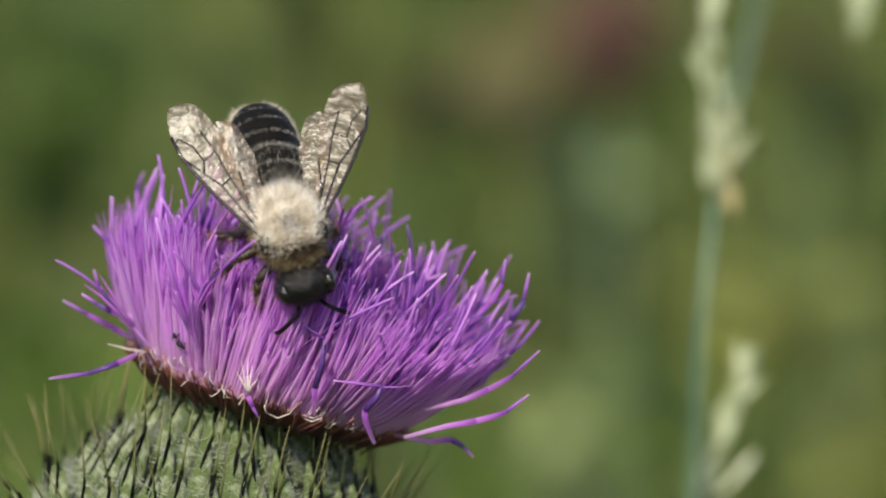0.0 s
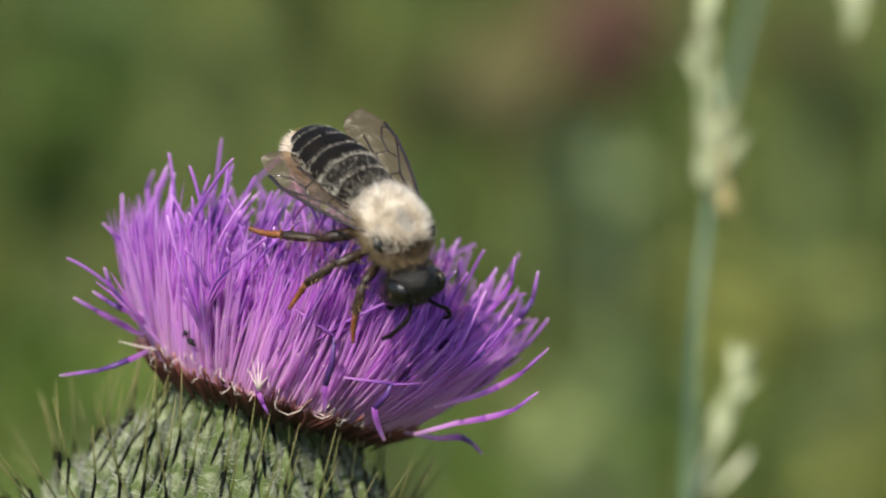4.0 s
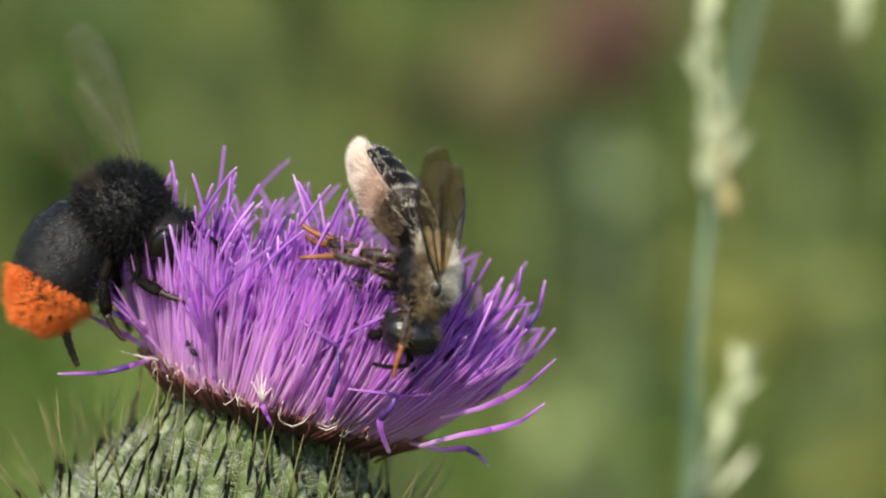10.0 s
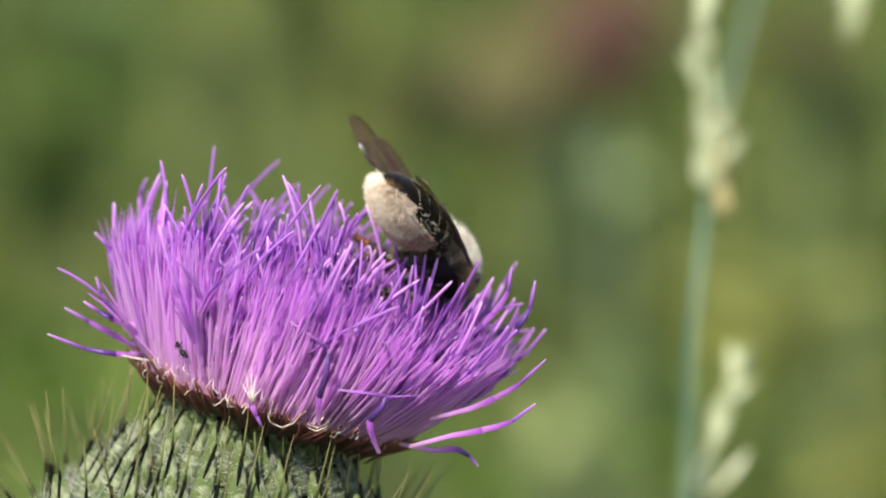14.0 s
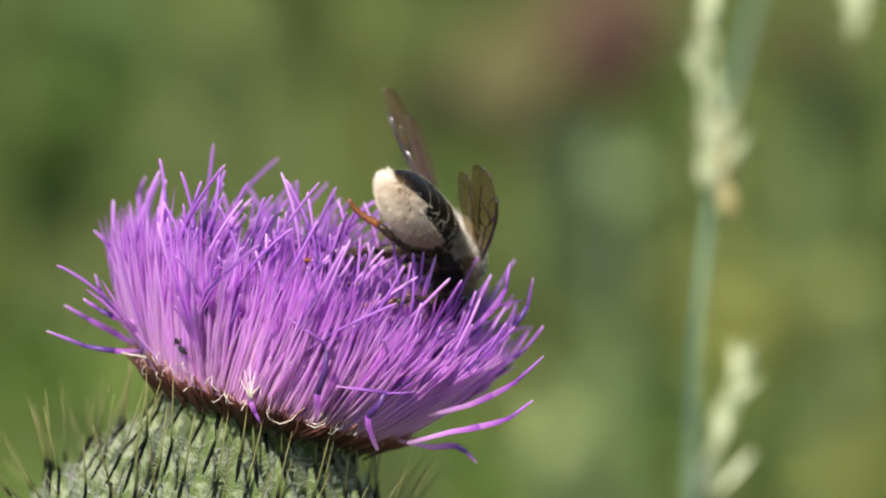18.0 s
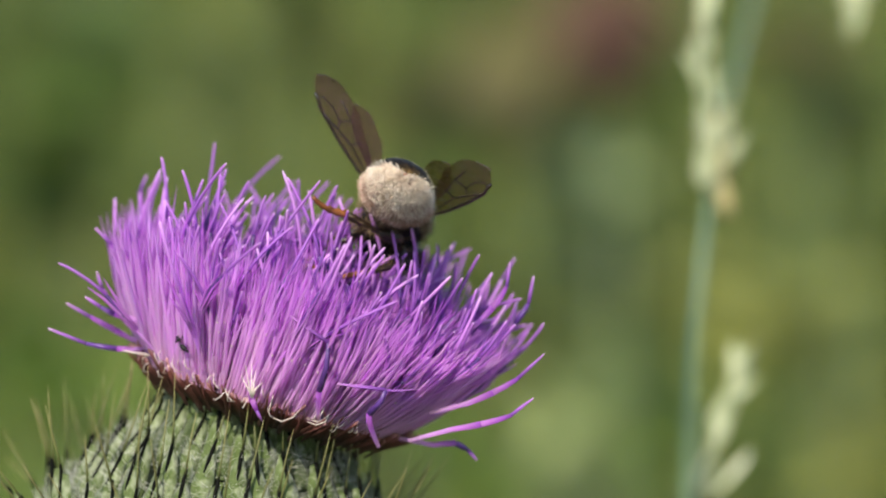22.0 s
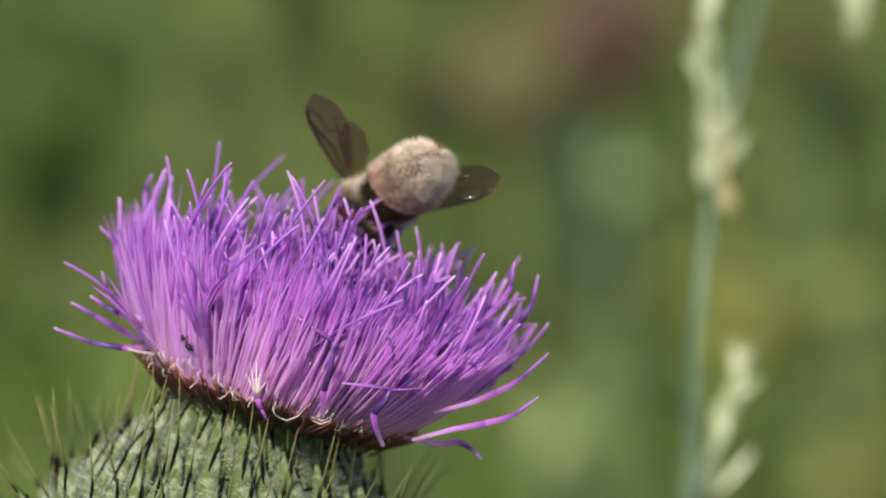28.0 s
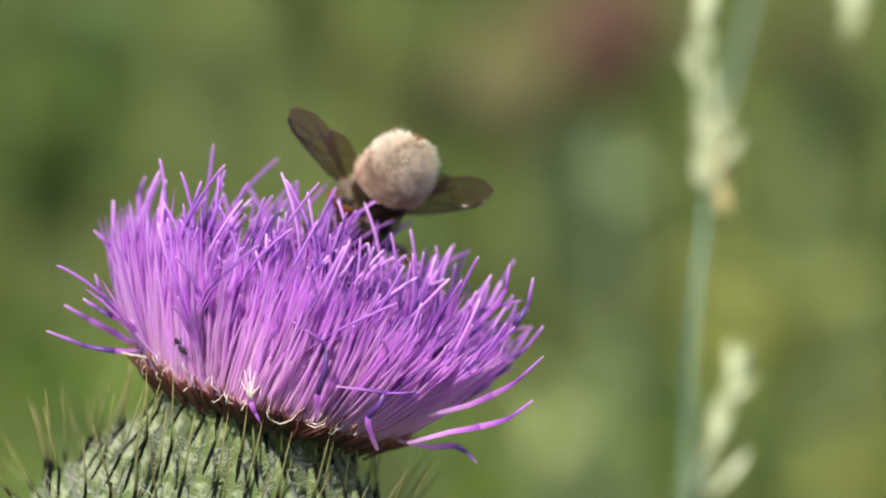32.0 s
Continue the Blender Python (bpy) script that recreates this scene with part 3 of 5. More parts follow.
FLORET_MATS = [COROLLA, ANTHER, STYLE]
PALE_MATS = [COROLLA, ANTHER, PALE_STYLE]
frnd = random.Random(21)
kinds = []
for i in range(22):
    ln = 7.8 + 4.6 * (i / 21)
    kinds.append((ln, floret_geo(frnd, ln, frnd.uniform(-0.04, 0.3), i % 7 < 5)))
bowl = []
for i in range(22):
    ln = 7.8 + 4.6 * (i / 21)
    bowl.append((ln, floret_geo(frnd, ln, frnd.uniform(0.22, 0.46), i % 7 < 5)))
bowl_mesh = [g.mesh("floret", PALE_MATS if i % 3 == 1 else FLORET_MATS) for i, (ln, g) in enumerate(bowl)]
kind_mesh = [g.mesh("floret", PALE_MATS if i % 3 == 1 else FLORET_MATS) for i, (ln, g) in enumerate(kinds)]
FAN = Matrix.Rotation(radians(5), 3, "Y")


def fan_way(a, r, scatter):
    """The way in which a floret at the angle a and the radius r leans out of the head."""
    out = Vector((math.cos(a), math.sin(a), 0))
    wide = 42 + (5 if out.x > 0 else -1) * out.x + 4 * out.y
    th = radians(3 + wide * r ** 1.6 + frnd.gauss(0, scatter))
    way = FAN @ (out * math.sin(th) + Vector((0, 0, math.cos(th))))
    tuft = noise.noise_vector(out * (r * 2.6) + Vector((3.7, 1.1, 0))) * 0.2
    way = (way + tuft + Vector((-out.y, out.x, 0)) * frnd.gauss(0, scatter * 0.02)).normalized()
    way.z = max(way.z, 0.62)
    return way.normalized()


def bent_up(way, origin):
    """Stands a floret along way, so that its bend turns up towards the head's axis."""
    x = Vector((0, 0, 1)) - way * way.z
    x = x.normalized() if x.length > 0.15 else way.orthogonal().normalized()
    m = Matrix((x, way.cross(x), way)).transposed().to_4x4() @ Matrix.Rotation(frnd.gauss(0, 0.6), 4, "Z")
    m.translation = origin
    return m


COUNT = 420
grains = []
back = Geo()
for i in range(COUNT):
    r = math.sqrt((i + 0.5) / COUNT)
    a = i * 2.39996 + frnd.uniform(-0.1, 0.1)
    base = Vector((math.cos(a), math.sin(a), 0)) * (r * 7.6) + Vector((0, 0, 0.9 - 0.9 * r))
    way = fan_way(a, r, 8.5)
    if base.y > 1.2 and base.x < -0.5 and frnd.random() < 0.45:
        continue
    ln = 10.2 - 0.8 * r + frnd.gauss(0, 1.3) + 0.03 * base.x
    j = min(21, max(0, int((ln - 7.8) / 4.6 * 21) + frnd.randint(-2, 2)))
    if base.y < 1.2 and r > 0.2:
        m = bent_up(way, base * MM)
        for k in range(3 if r < 0.66 else 0):
            grains.append(m @ (Vector((frnd.gauss(0.3, 0.3), frnd.gauss(0, 0.2), ln * frnd.uniform(0.35, 0.9))) * MM) * 1000)
        part("floret", (bowl_mesh if r > 0.66 else kind_mesh)[j], None, thistle, at=HEAD_M @ m)
    else:
        back.add((bowl if r > 0.66 else kinds)[j][1], bent_up(way, base))
# shorter outer florets that open low on the near side
for i in range(10):
    a = math.pi * (-0.98 + 0.96 * (i + frnd.random()) / 10)
    out = Vector((math.cos(a), math.sin(a), 0))
    base = out * frnd.uniform(7.3, 7.9) + Vector((0, 0, frnd.uniform(-0.1, 1.4)))
    th = radians(frnd.uniform(18, 56) + 8 * out.x)
    way = (FAN @ (out * math.sin(th) + Vector((0, 0, math.cos(th)))) + Vector((-out.y, out.x, 0)) * frnd.gauss(0, 0.1)).normalized()
    m = bent_up(way, base * MM) @ Matrix.Scale(frnd.uniform(0.42, 0.82), 4)
    part("floret", (bowl_mesh if i % 3 else kind_mesh)[frnd.randrange(22)], None, thistle, at=HEAD_M @ m)
part("inner_floret_tuft", back, FLORET_MATS, thistle, at=HEAD_M, kind="stuff")
pollen = Geo()
for p in grains:
    q = frnd.uniform(0.03, 0.075)
    pollen.blob(p, (q, q, q), 4, 5)
# added pale dome under the packed tubes: brightens their dark gaps and bounces light
DOME = material("pale_gap_fill", [srgb(236, 176, 232), srgb(248, 208, 244)], 900, 0.7, 0.6, 0.5, 0.1)
dome = [(0.4, 6.9), (1.2, 6.9), (2.2, 6.5), (3.2, 5.5), (4.0, 4.0), (4.4, 2.2), (4.5, 0.3)]
part("receptacle", Geo().tube([(0, 0, z) for z, r in dome], [r for z, r in dome], 48), DOME, thistle, "pale lilac dome added to brighten the gaps between the tubes", at=HEAD_M)
# pale corolla tubes that fill the heart of the head
fill, grnd = Geo(), random.Random(91)
for i in range(6400):
    r = math.sqrt((i + 0.5) / 6400)
    a = i * 2.39996 + 1.0
    out = Vector((math.cos(a), math.sin(a), 0))
    way = fan_way(a, r, 4)
    if out.y * r > 0.15 and out.x < 0 and r > 0.4 and frnd.random() < 0.6:
        continue
    ln = frnd.uniform(4.2, 7.6)
    b = out * (r * 7.7) + Vector((0, 0, 0.5 - 0.6 * r))
    lift = Vector((0, 0, 1)) * (ln * 0.32 * max(0.0, r - 0.4) / 0.6)
    stir = Vector((frnd.gauss(0, 0.3), frnd.gauss(0, 0.3), 0.3))
    q = frnd.uniform(0.7, 1.25)
    fill.tube([b, b + way * ln * 0.3 + lift * 0.09, b + way * ln * 0.6 + lift * 0.36, b + way * ln * 0.85 + lift * 0.72 + stir * 0.45, b + way * ln + lift + stir],
              [0.12 * q, 0.17 * q, 0.17 * q, 0.11 * q, 0.012], 4, 0, 0, frnd.uniform(0.15, 0.7), flat=0.3, caps=False)
    if out.y * r < -0.45 and grnd.random() < 0.28:
        g = grnd.uniform(0.03, 0.06)
        pollen.blob(b + way * ln * 0.6 + lift * 0.36 + out * 0.15 * q, (g, g, g * 1.3), 4, 5)
part("young_floret_tuft", fill, FLORET_MATS, thistle, at=HEAD_M, kind="stuff")
part("pollen", pollen, PALE_CURL, thistle, "white pollen grains", at=HEAD_M, kind="stuff")

# strays on the rim: bent outward or hanging
TO_HEAD = HEAD_M.inverted()


def stray(name, points, radii, mats, label):
    loc = [TO_HEAD @ (stage(*p) - ROOT) * 1000 for p in points]
    g = Geo().tube(loc, radii, 6, 0)
    return part(name, g, mats, thistle, label, at=HEAD_M)


def drooping(points, dark):
    """A floret bent outward: its lower tube, its dark anther tube and its pale style."""
    loc = [TO_HEAD @ (stage(*p) - ROOT) * 1000 for p in points]
    k = len(loc)
    mids = [loc[0]]
    for a, b, c in zip(loc, loc[1:], loc[2:] + [loc[-1] * 2 - loc[-2]]):
        mids += [a.lerp(b, 0.5) + (b * 2 - a - c) * 0.06, b]
    n1, n2 = 2 * (k - 3), 2 * (k - 2)
    g = Geo().tube(mids[:n1 + 1], [0.11 + 0.08 * i / n1 for i in range(n1 + 1)], 6, 0, 0, 0.9)
    g.tube(mids[n1:n2 + 1], [0.19, 0.17, 0.12], 6, 1 if dark else 0, 0.5, 1)
    g.tube(mids[n2:], [0.11, 0.1, 0.04], 6, 2)
    return part("floret", g, FLORET_MATS, thistle, "drooping bent floret", at=HEAD_M)


swung = drooping([(-17.0, -5.6, 3), (-18.0, -6.2, 3.5), (-18.8, -6.6, 4), (-20.5, -7.2, 4), (-22.8, -7.5, 4)], True)
drooping([(-17.5, -5.4, 2), (-18.6, -5.0, 2), (-19.3, -4.6, 2), (-20.8, -3.8, 2), (-22.2, -3.0, 2)], False)
drooping([(-11.0, -7.2, 9.4), (-11.0, -7.8, 9.6), (-10.95, -8.3, 9.8), (-10.7, -8.9, 9.8), (-10.4, -9.5, 9.6)], False)
drooping([(-2.8, -10.8, 3), (-0.8, -11.2, 3), (0.5, -11.1, 3), (1.2, -11.5, 3), (1.75, -12.1, 3)], True)
drooping([(-2.2, -10.8, 6), (0.2, -10.1, 7), (1.9, -9.8, 7), (3.6, -9.3, 7), (4.9, -8.3, 7)], False)
drooping([(-1.0, -9.2, 6), (1.2, -8.6, 7), (2.6, -8.0, 7), (4.0, -7.2, 7), (5.5, -5.8, 7)], False)
drooping([(-7.3, -9.4, 8.4), (-7.25, -8.5, 9.6), (-7.18, -7.8, 10.3), (-6.64, -5.05, 11), (-8.8, -3.56, 11)], True)
drooping([(-3.9, -11, 8.2), (-4.2, -10.2, 9), (-4.4, -9.1, 10), (-3.44, -7.7, 10.5), (-6.16, -7.37, 10.6)], True)
stray("fallen_style", [(-3.5, -7.75, 10.5), (-2.6, -7.75, 10.5), (-1.56, -7.66, 10.4)], [0.07, 0.05, 0.02], STYLE, "thin fallen style")
stray("fallen_style", [(-17.0, -6.0, 4), (-18.2, -5.8, 4), (-19.4, -5.5, 4)], [0.07, 0.05, 0.02], PALE_CURL, "thin pale fallen style")
for pts, dark in (([(-17.6, -5.0, 2), (-18.6, -4.2, 2), (-19.4, -3.2, 2), (-20.1, -2.2, 2), (-20.4, -1.2, 2)], False),
                  ([(-17.2, -4.2, 4), (-18.4, -3.8, 4), (-19.2, -3.6, 4), (-20.0, -3.2, 4), (-20.9, -2.6, 4)], True),
                  ([(-17.8, -3.6, 1), (-18.8, -2.0, 1), (-19.3, -0.8, 1), (-19.6, 0.4, 1), (-20.6, 1.4, 1)], False),
                  ([(-16.6, -1.6, -3), (-17.6, 0.6, -3), (-18.1, 2.2, -3), (-18.3, 3.6, -3), (-17.9, 4.6, -3)], False),
                  ([(1.2, -6.6, 3), (2.8, -5.2, 3), (3.9, -4.2, 3), (4.7, -3.0, 3), (5.0, -1.4, 3)], True),
                  ([(0.2, -5.2, 5), (1.6, -4.2, 5), (2.6, -3.2, 5), (3.4, -2.0, 5), (3.6, -0.6, 5)], False)):
    drooping(pts, dark)
for i in range(34):
    a = math.pi * (-0.86 + 0.6 * i / 33) + brnd.uniform(-0.1, 0.1)
    out = Vector((math.cos(a), math.sin(a), 0))
    p = out * brnd.uniform(7.6, 8.6) + Vector((0, 0, brnd.uniform(-0.5, 0.7)))
    tang = Vector((-out.y, out.x, 0)) * brnd.uniform(-1, 1)
    big = brnd.uniform(0.4, 1.1)
    g = Geo().tube([p, p + (out * 0.6 + tang * 0.5) * big, p + (out * 0.9 + tang * 1.0 + Vector((0, 0, 0.4))) * big, p + (out * 0.7 + tang * 1.3 + Vector((0, 0, brnd.uniform(0.6, 1.2)))) * big], [0.025, 0.035, 0.03, 0.01], 5)
    part("bristle", g, PALE_CURL, thistle, "pale curled bristle", at=HEAD_M)
for u, v in ((-11.55, -6.9), (-11.3, -6.35), (-10.95, -6.2), (-10.7, -6.5), (-10.35, -7.3)):
    stray("withered_style", [(-10.95, -8.3, 9.8), (-10.95 + (u + 10.95) * 0.3, -7.7, 10.2), (u, v, 10.5)], [0.06, 0.05, 0.012], PALE_CURL, "white withered style")


# ---- insects ----
BEETLE_BLACK = material("beetle_black", [srgb(8, 7, 10), srgb(26, 22, 26)], 3000, 0.55, 0.2, 0, 0.2, gloss=0.25)
beetles = []
for place, way in (((-15.25, -4.95, 7.5), (0.2, -0.4, 0.9)), ((-14.85, -5.5, 8.0), (0.7, -0.6, 0.3))):
    b = new("pollen_beetle")
    b.matrix_world = stage_pose(place, way, (-0.3, 0.2, 1))
    tagged(b, "tiny black pollen beetle on the thistle rim", "beetle", group="beetles on the thistle")
    part("wing_case", Geo().blob((-0.12, 0, 0), (0.27, 0.15, 0.12), 8, 10), BEETLE_BLACK, b, "domed black wing case")
    part("head", Geo().blob((0.19, 0, 0), (0.1, 0.09, 0.08), 6, 8), BEETLE_BLACK, b)
    for s in (1, -1):
        for x in (0.1, -0.02, -0.16):
            part("leg", Geo().tube([(x, 0.1 * s, -0.05), (x, 0.24 * s, -0.02), (x - 0.04, 0.3 * s, -0.16)], [0.022, 0.02, 0.012], 4), BEETLE_BLACK, b)
    beetles.append((b, b.matrix_world.copy()))


def body_rings(profile, sides=26, slot=0):
    """Rings across the x axis: x, half width, half height, drop."""
    g = Geo()
    for x, w, h, dz in profile:
        for j in range(sides):
            a = 2 * math.pi * j / sides
            g.v.append(Vector((x, w * math.cos(a), h * math.sin(a) + dz)))
    k = len(profile)
    for i in range(k - 1):
        for j in range(sides):
            a, b = i * sides + j, i * sides + (j + 1) % sides
            g.f.append((a, a + sides, b + sides, b))
            g.uv += [(0.5, i / k)] * 4
            g.m.append(slot)
    for i, order in ((0, range(sides)), (k - 1, range(sides - 1, -1, -1))):
        g.f.append(tuple(i * sides + j for j in order))
        g.uv += [(0.5, 0)] * sides
        g.m.append(slot)
    return g


def wing_outline(length, chord, side, tip=0.72, camber=0.25, seed=0):
    rows = []
    n = 22
    for i in range(n + 1):
        s = math.sin(math.pi / 2 * i / n) ** 1.15
        c = chord * (0.14 + 0.86 * min(1, s / tip) ** 0.9)
        if s > tip:
            c *= math.sqrt(max(0.0, 1 - ((s - tip) / (1 - tip)) ** 2.4)) + 0.02
        lead = -0.12 * chord * math.sin(math.pi * s) + (0.32 * chord * ((s - tip) / (1 - tip)) ** 2 if s > tip else 0)
        row = []
        for j in range(7):
            q = j / 6
            y = lead + c * q * (1 if s <= tip else 0.9)
            z = camber * math.sin(math.pi * q) * (0.4 + s) * 0.4 + 0.07 * noise.noise(Vector((s * 6 + seed, q * 5, 0)))
            row.append((length * s, y * side, z))
        rows.append(row)
    return rows


def make_wing(owner, side, length, chord, hind_length, hind_chord, membrane, at, vein_size=1.0):
    """Fore wing with its veins and the hind wing hooked to it; lies along x, trails towards side * y."""
    rows = wing_outline(length, chord, side)
    wing = part("wing", Geo().sheet(rows), membrane, owner, "clear brownish fore wing", at=at)
    n = len(rows) - 1

    def vein(path, r=0.045):
        pts = [Vector(rows[int(round(2 / math.pi * math.asin(s ** (1 / 1.15)) * n))][int(round(q * 6))]) + Vector((0, 0, 0.02)) for s, q in path]
        part("vein", Geo().tube(pts, [r * vein_size] * len(pts), 5), VEIN, wing)

    vein([(0, 0), (0.12, 0), (0.25, 0), (0.38, 0), (0.5, 0), (0.62, 0), (0.72, 0), (0.85, 0)], 0.09)
    vein([(0, 0.33), (0.2, 0.33), (0.4, 0.33), (0.55, 0.17), (0.7, 0)], 0.055)
    vein([(0, 0.5), (0.2, 0.67), (0.4, 0.67), (0.6, 0.67), (0.75, 0.67)], 0.045)
    vein([(0.4, 0.33), (0.45, 0.5), (0.4, 0.67)], 0.04)
    vein([(0.55, 0.17), (0.6, 0.33), (0.62, 0.5), (0.6, 0.67)], 0.04)
    vein([(0.2, 0.67), (0.3, 0.83), (0.42, 1.0)], 0.04)
    vein([(0.6, 0.33), (0.72, 0.33), (0.8, 0.17), (0.82, 0)], 0.04)
    hind = wing_outline(hind_length, hind_chord, side, 0.65, 0.2, 3)
    m = Matrix.Translation(Vector((0.3, 0.5 * side, -0.12)) * MM) @ Matrix.Rotation(radians(11 * side), 4, "Z")
    hw = part("hind_wing", Geo().sheet(hind), membrane, wing, "clear hind wing", at=m)
    return wing


def make_leg(owner, root, knee, ankle, toe, thick, mats, furry=0, seed=1):
    """A leg in three joints, hinged at its root."""
    r, k, a, t = (Vector(p) - Vector(root) for p in (root, knee, ankle, toe))
    fem = part("leg", Geo().tube([r, r.lerp(k, 0.3), r.lerp(k, 0.7), k], [thick * 0.7, thick * 1.1, thick, thick * 0.6], 8), mats[0], owner, at=root)
    part("shin", Geo().tube([k, k.lerp(a, 0.35), k.lerp(a, 0.8), a], [thick * 0.6, thick * 0.95, thick * 1.05, thick * 0.7], 8, flat=0.7), mats[0], fem)
    pts, rad = [], []
    for i in range(11):
        s = i / 10
        pts.append(a.lerp(t, s) + Vector((0, 0, -0.25 * math.sin(s * 3))))
        rad.append(thick * (0.72 - 0.35 * s) * (0.75 if i % 2 else 1.1))
    part("foot", Geo().tube(pts, rad, 7), mats[1], fem, "orange-brown foot")
    rnd = random.Random(seed)
    if furry:
        roots = []
        for i in range(furry):
            s = rnd.random()
            p, q = (r, k) if rnd.random() < 0.4 else (k, a)
            d = Vector((rnd.gauss(0, 1), rnd.gauss(0, 1), rnd.gauss(0, 1))).normalized()
            roots.append((p.lerp(q, s) + d * thick * 0.8, d))
        part("leg_fur", Geo().hair(roots, thick * 2.0, 0.025, wild=0.3, seed=seed), mats[2], fem, kind="stuff")
    return fem


WAIST = (-2.0, 0.0, -0.15)
bee = new("leafcutter_bee")
tagged(bee, "leafcutter bee with cream furry back foraging on the thistle", "bee")


def build_bee():
    rnd = random.Random(31)
    size = (2.15, 1.8, 1.58)
    part("thorax", Geo().blob((0, 0, 0), size, 14, 22, lumps=0.05), HEAD_BLACK, bee, "dark thorax under the fur")

    def on_disc(d):
        return d.z > 0.6 and (d.y / 0.36) ** 2 + ((d.x - 0.12) / 0.45) ** 2 < rnd.uniform(0.3, 1.0)

    disc = shell(rnd, 800, (0, 0, 0), size, on_disc)
    part("disc_fur", Geo().hair(disc, 0.3, 0.016, (-0.5, 0, 0), 0.6, 7), DISC_FUR, bee, "short thin greyish fur of the back", kind="stuff")
    fur = shell(rnd, 5000, (0, 0, 0), size, lambda d: d.z > 0.22 + 0.25 * rnd.random() and -0.9 < d.x < rnd.uniform(0.35, 0.7) and not on_disc(d))
    part("back_fur", Geo().hair(fur, 0.72, 0.016, (-0.5, 0, 0.1), 0.6, 2), CREAM_FUR, bee, "dense cream fur", kind="stuff")
    tail = shell(rnd, 1300, (0, 0, 0), size, lambda d: d.x < -0.5 and d.z > -0.2)
    part("rump_fur", Geo().hair(tail, 0.95, 0.015, (-0.6, 0, 0.1), 0.45, 9), CREAM_FUR, bee, "long cream fur over the waist", kind="stuff")
    patch = shell(rnd, 520, (0, 0, 0), size, lambda d: 0.3 < d.z < 0.7 and abs(d.y) > 0.55 and 0.0 < d.x < 0.55)
    part("shoulder_fur", Geo().hair(patch, 0.78, 0.016, (-0.3, 0, 0.2), 0.5, 12), COLLAR_FUR, bee, "brown fur over the wing bases", kind="stuff")
    collar = shell(rnd, 900, (0, 0, 0), size, lambda d: d.x > 0.5 and d.z > 0.1)
    part("collar_fur", Geo().hair(collar, 0.5, 0.016, (0.3, 0, 0), 0.5, 11), COLLAR_FUR, bee, "brown fur at the neck", kind="stuff")
    dark = shell(rnd, 1400, (0, 0, 0), size, lambda d: d.z < -0.15)
    part("belly_fur", Geo().hair(dark, 0.5, 0.016, (-0.2, 0, 0), 0.5, 13), BLACK_FUR, bee, "thin black fur", kind="stuff")
    low = shell(rnd, 2300, (0, 0, 0), size, lambda d: -0.25 + 0.3 * rnd.random() < d.z <= 0.4)
    part("chest_fur", Geo().hair(low, 0.72, 0.018, (-0.2, 0, 0), 0.45, 3), TAN_FUR, bee, "tan fur", kind="stuff")
    for s in (1, -1):
        part("wing_scale", Geo().blob((0, 0, 0), (0.5, 0.3, 0.34), 10, 12), EYE_BLACK, bee, "glossy black wing scale", at=(0.75, 1.72 * s, 0.85))
    # head
    face = (1.2, 1.72, 1.72)
    hd = part("head", Geo().blob((0, 0, 0), face, 14, 20, lumps=0.1, seed=3), HEAD_BLACK, bee, "broad black head", at=pose(3.0 * MM, 0, -0.75 * MM, 0, 22, 0))
    for s in (1, -1):
        part("eye", Geo().blob((0.15, 1.28 * s, 0.1), (0.8, 0.5, 1.35), 12, 14), EYE_BLACK, hd, "glossy black eye")
        ant = [(1.0, 0.5 * s, 0.35), (1.5, 0.9 * s, 0.65), (1.8, 1.3 * s, 0.8), (2.1, 1.7 * s, 0.4), (2.4, 2.0 * s, -0.2), (2.5, 2.1 * s, -0.9)]
        part("antenna", Geo().tube(ant, [0.12, 0.11, 0.13, 0.14, 0.14, 0.11], 7), CUTICLE, hd, "bent black antenna")
        part("jaw", Geo().tube([(0.7, 0.7 * s, -1.35), (1.0, 0.55 * s, -1.8), (1.1, 0.15 * s, -2.1)], [0.3, 0.28, 0.1], 7), CUTICLE, hd)
    part("tongue", Geo().tube([(0.8, 0, -1.4), (0.9, 0, -2.2), (0.7, 0, -3.2)], [0.22, 0.17, 0.08], 7), LEG, hd)
    crown = shell(rnd, 700, (0, 0, 0), face, lambda d: abs(d.y) < 0.72)
    part("head_fur", Geo().hair(crown, 0.34, 0.015, (0.1, 0, 0.1), 0.45, 6), BLACK_FUR, hd, "short black hairs", kind="stuff")
    nape = shell(rnd, 60, (0, 0, 0), face, lambda d: d.x < 0.05 and d.z > 0.1)
    part("nape_fur", Geo().hair(nape, 0.6, 0.014, (0.1, 0, 0.3), 0.4, 8), TAN_FUR, hd, "tan hairs behind the head", kind="stuff")
    front = shell(rnd, 150, (0, 0, 0), face, lambda d: (d.x > 0.3 and abs(d.y) < 0.55 and d.z < 0.6) or d.z < -0.3)
    part("face_fur", Geo().hair(front, 0.42, 0.015, (0.2, 0, -0.3), 0.4, 5), FACE_HAIR, hd, "thin greyish face hairs", kind="stuff")
    # abdomen
    prof = [(0, 0.75, 0.7, 0), (-0.5, 1.4, 1.15, 0), (-1.3, 1.78, 1.4, 0), (-2.7, 1.95, 1.5, 0.02), (-4.2, 1.95, 1.46, 0.05), (-5.5, 1.82, 1.32, 0.1), (-6.7, 1.5, 1.02, 0.15), (-7.4, 0.95, 0.62, 0.2), (-7.75, 0.25, 0.15, 0.2), (-7.85, 0.03, 0.03, 0.2)]
    trunk = body_rings([(x, w * 0.95, h * 0.95, z) for x, w, h, z in prof])
    trunk.m = [1 if sum(trunk.v[i].x for i in f) / len(f) > -2.6 else 0 for f in trunk.f]
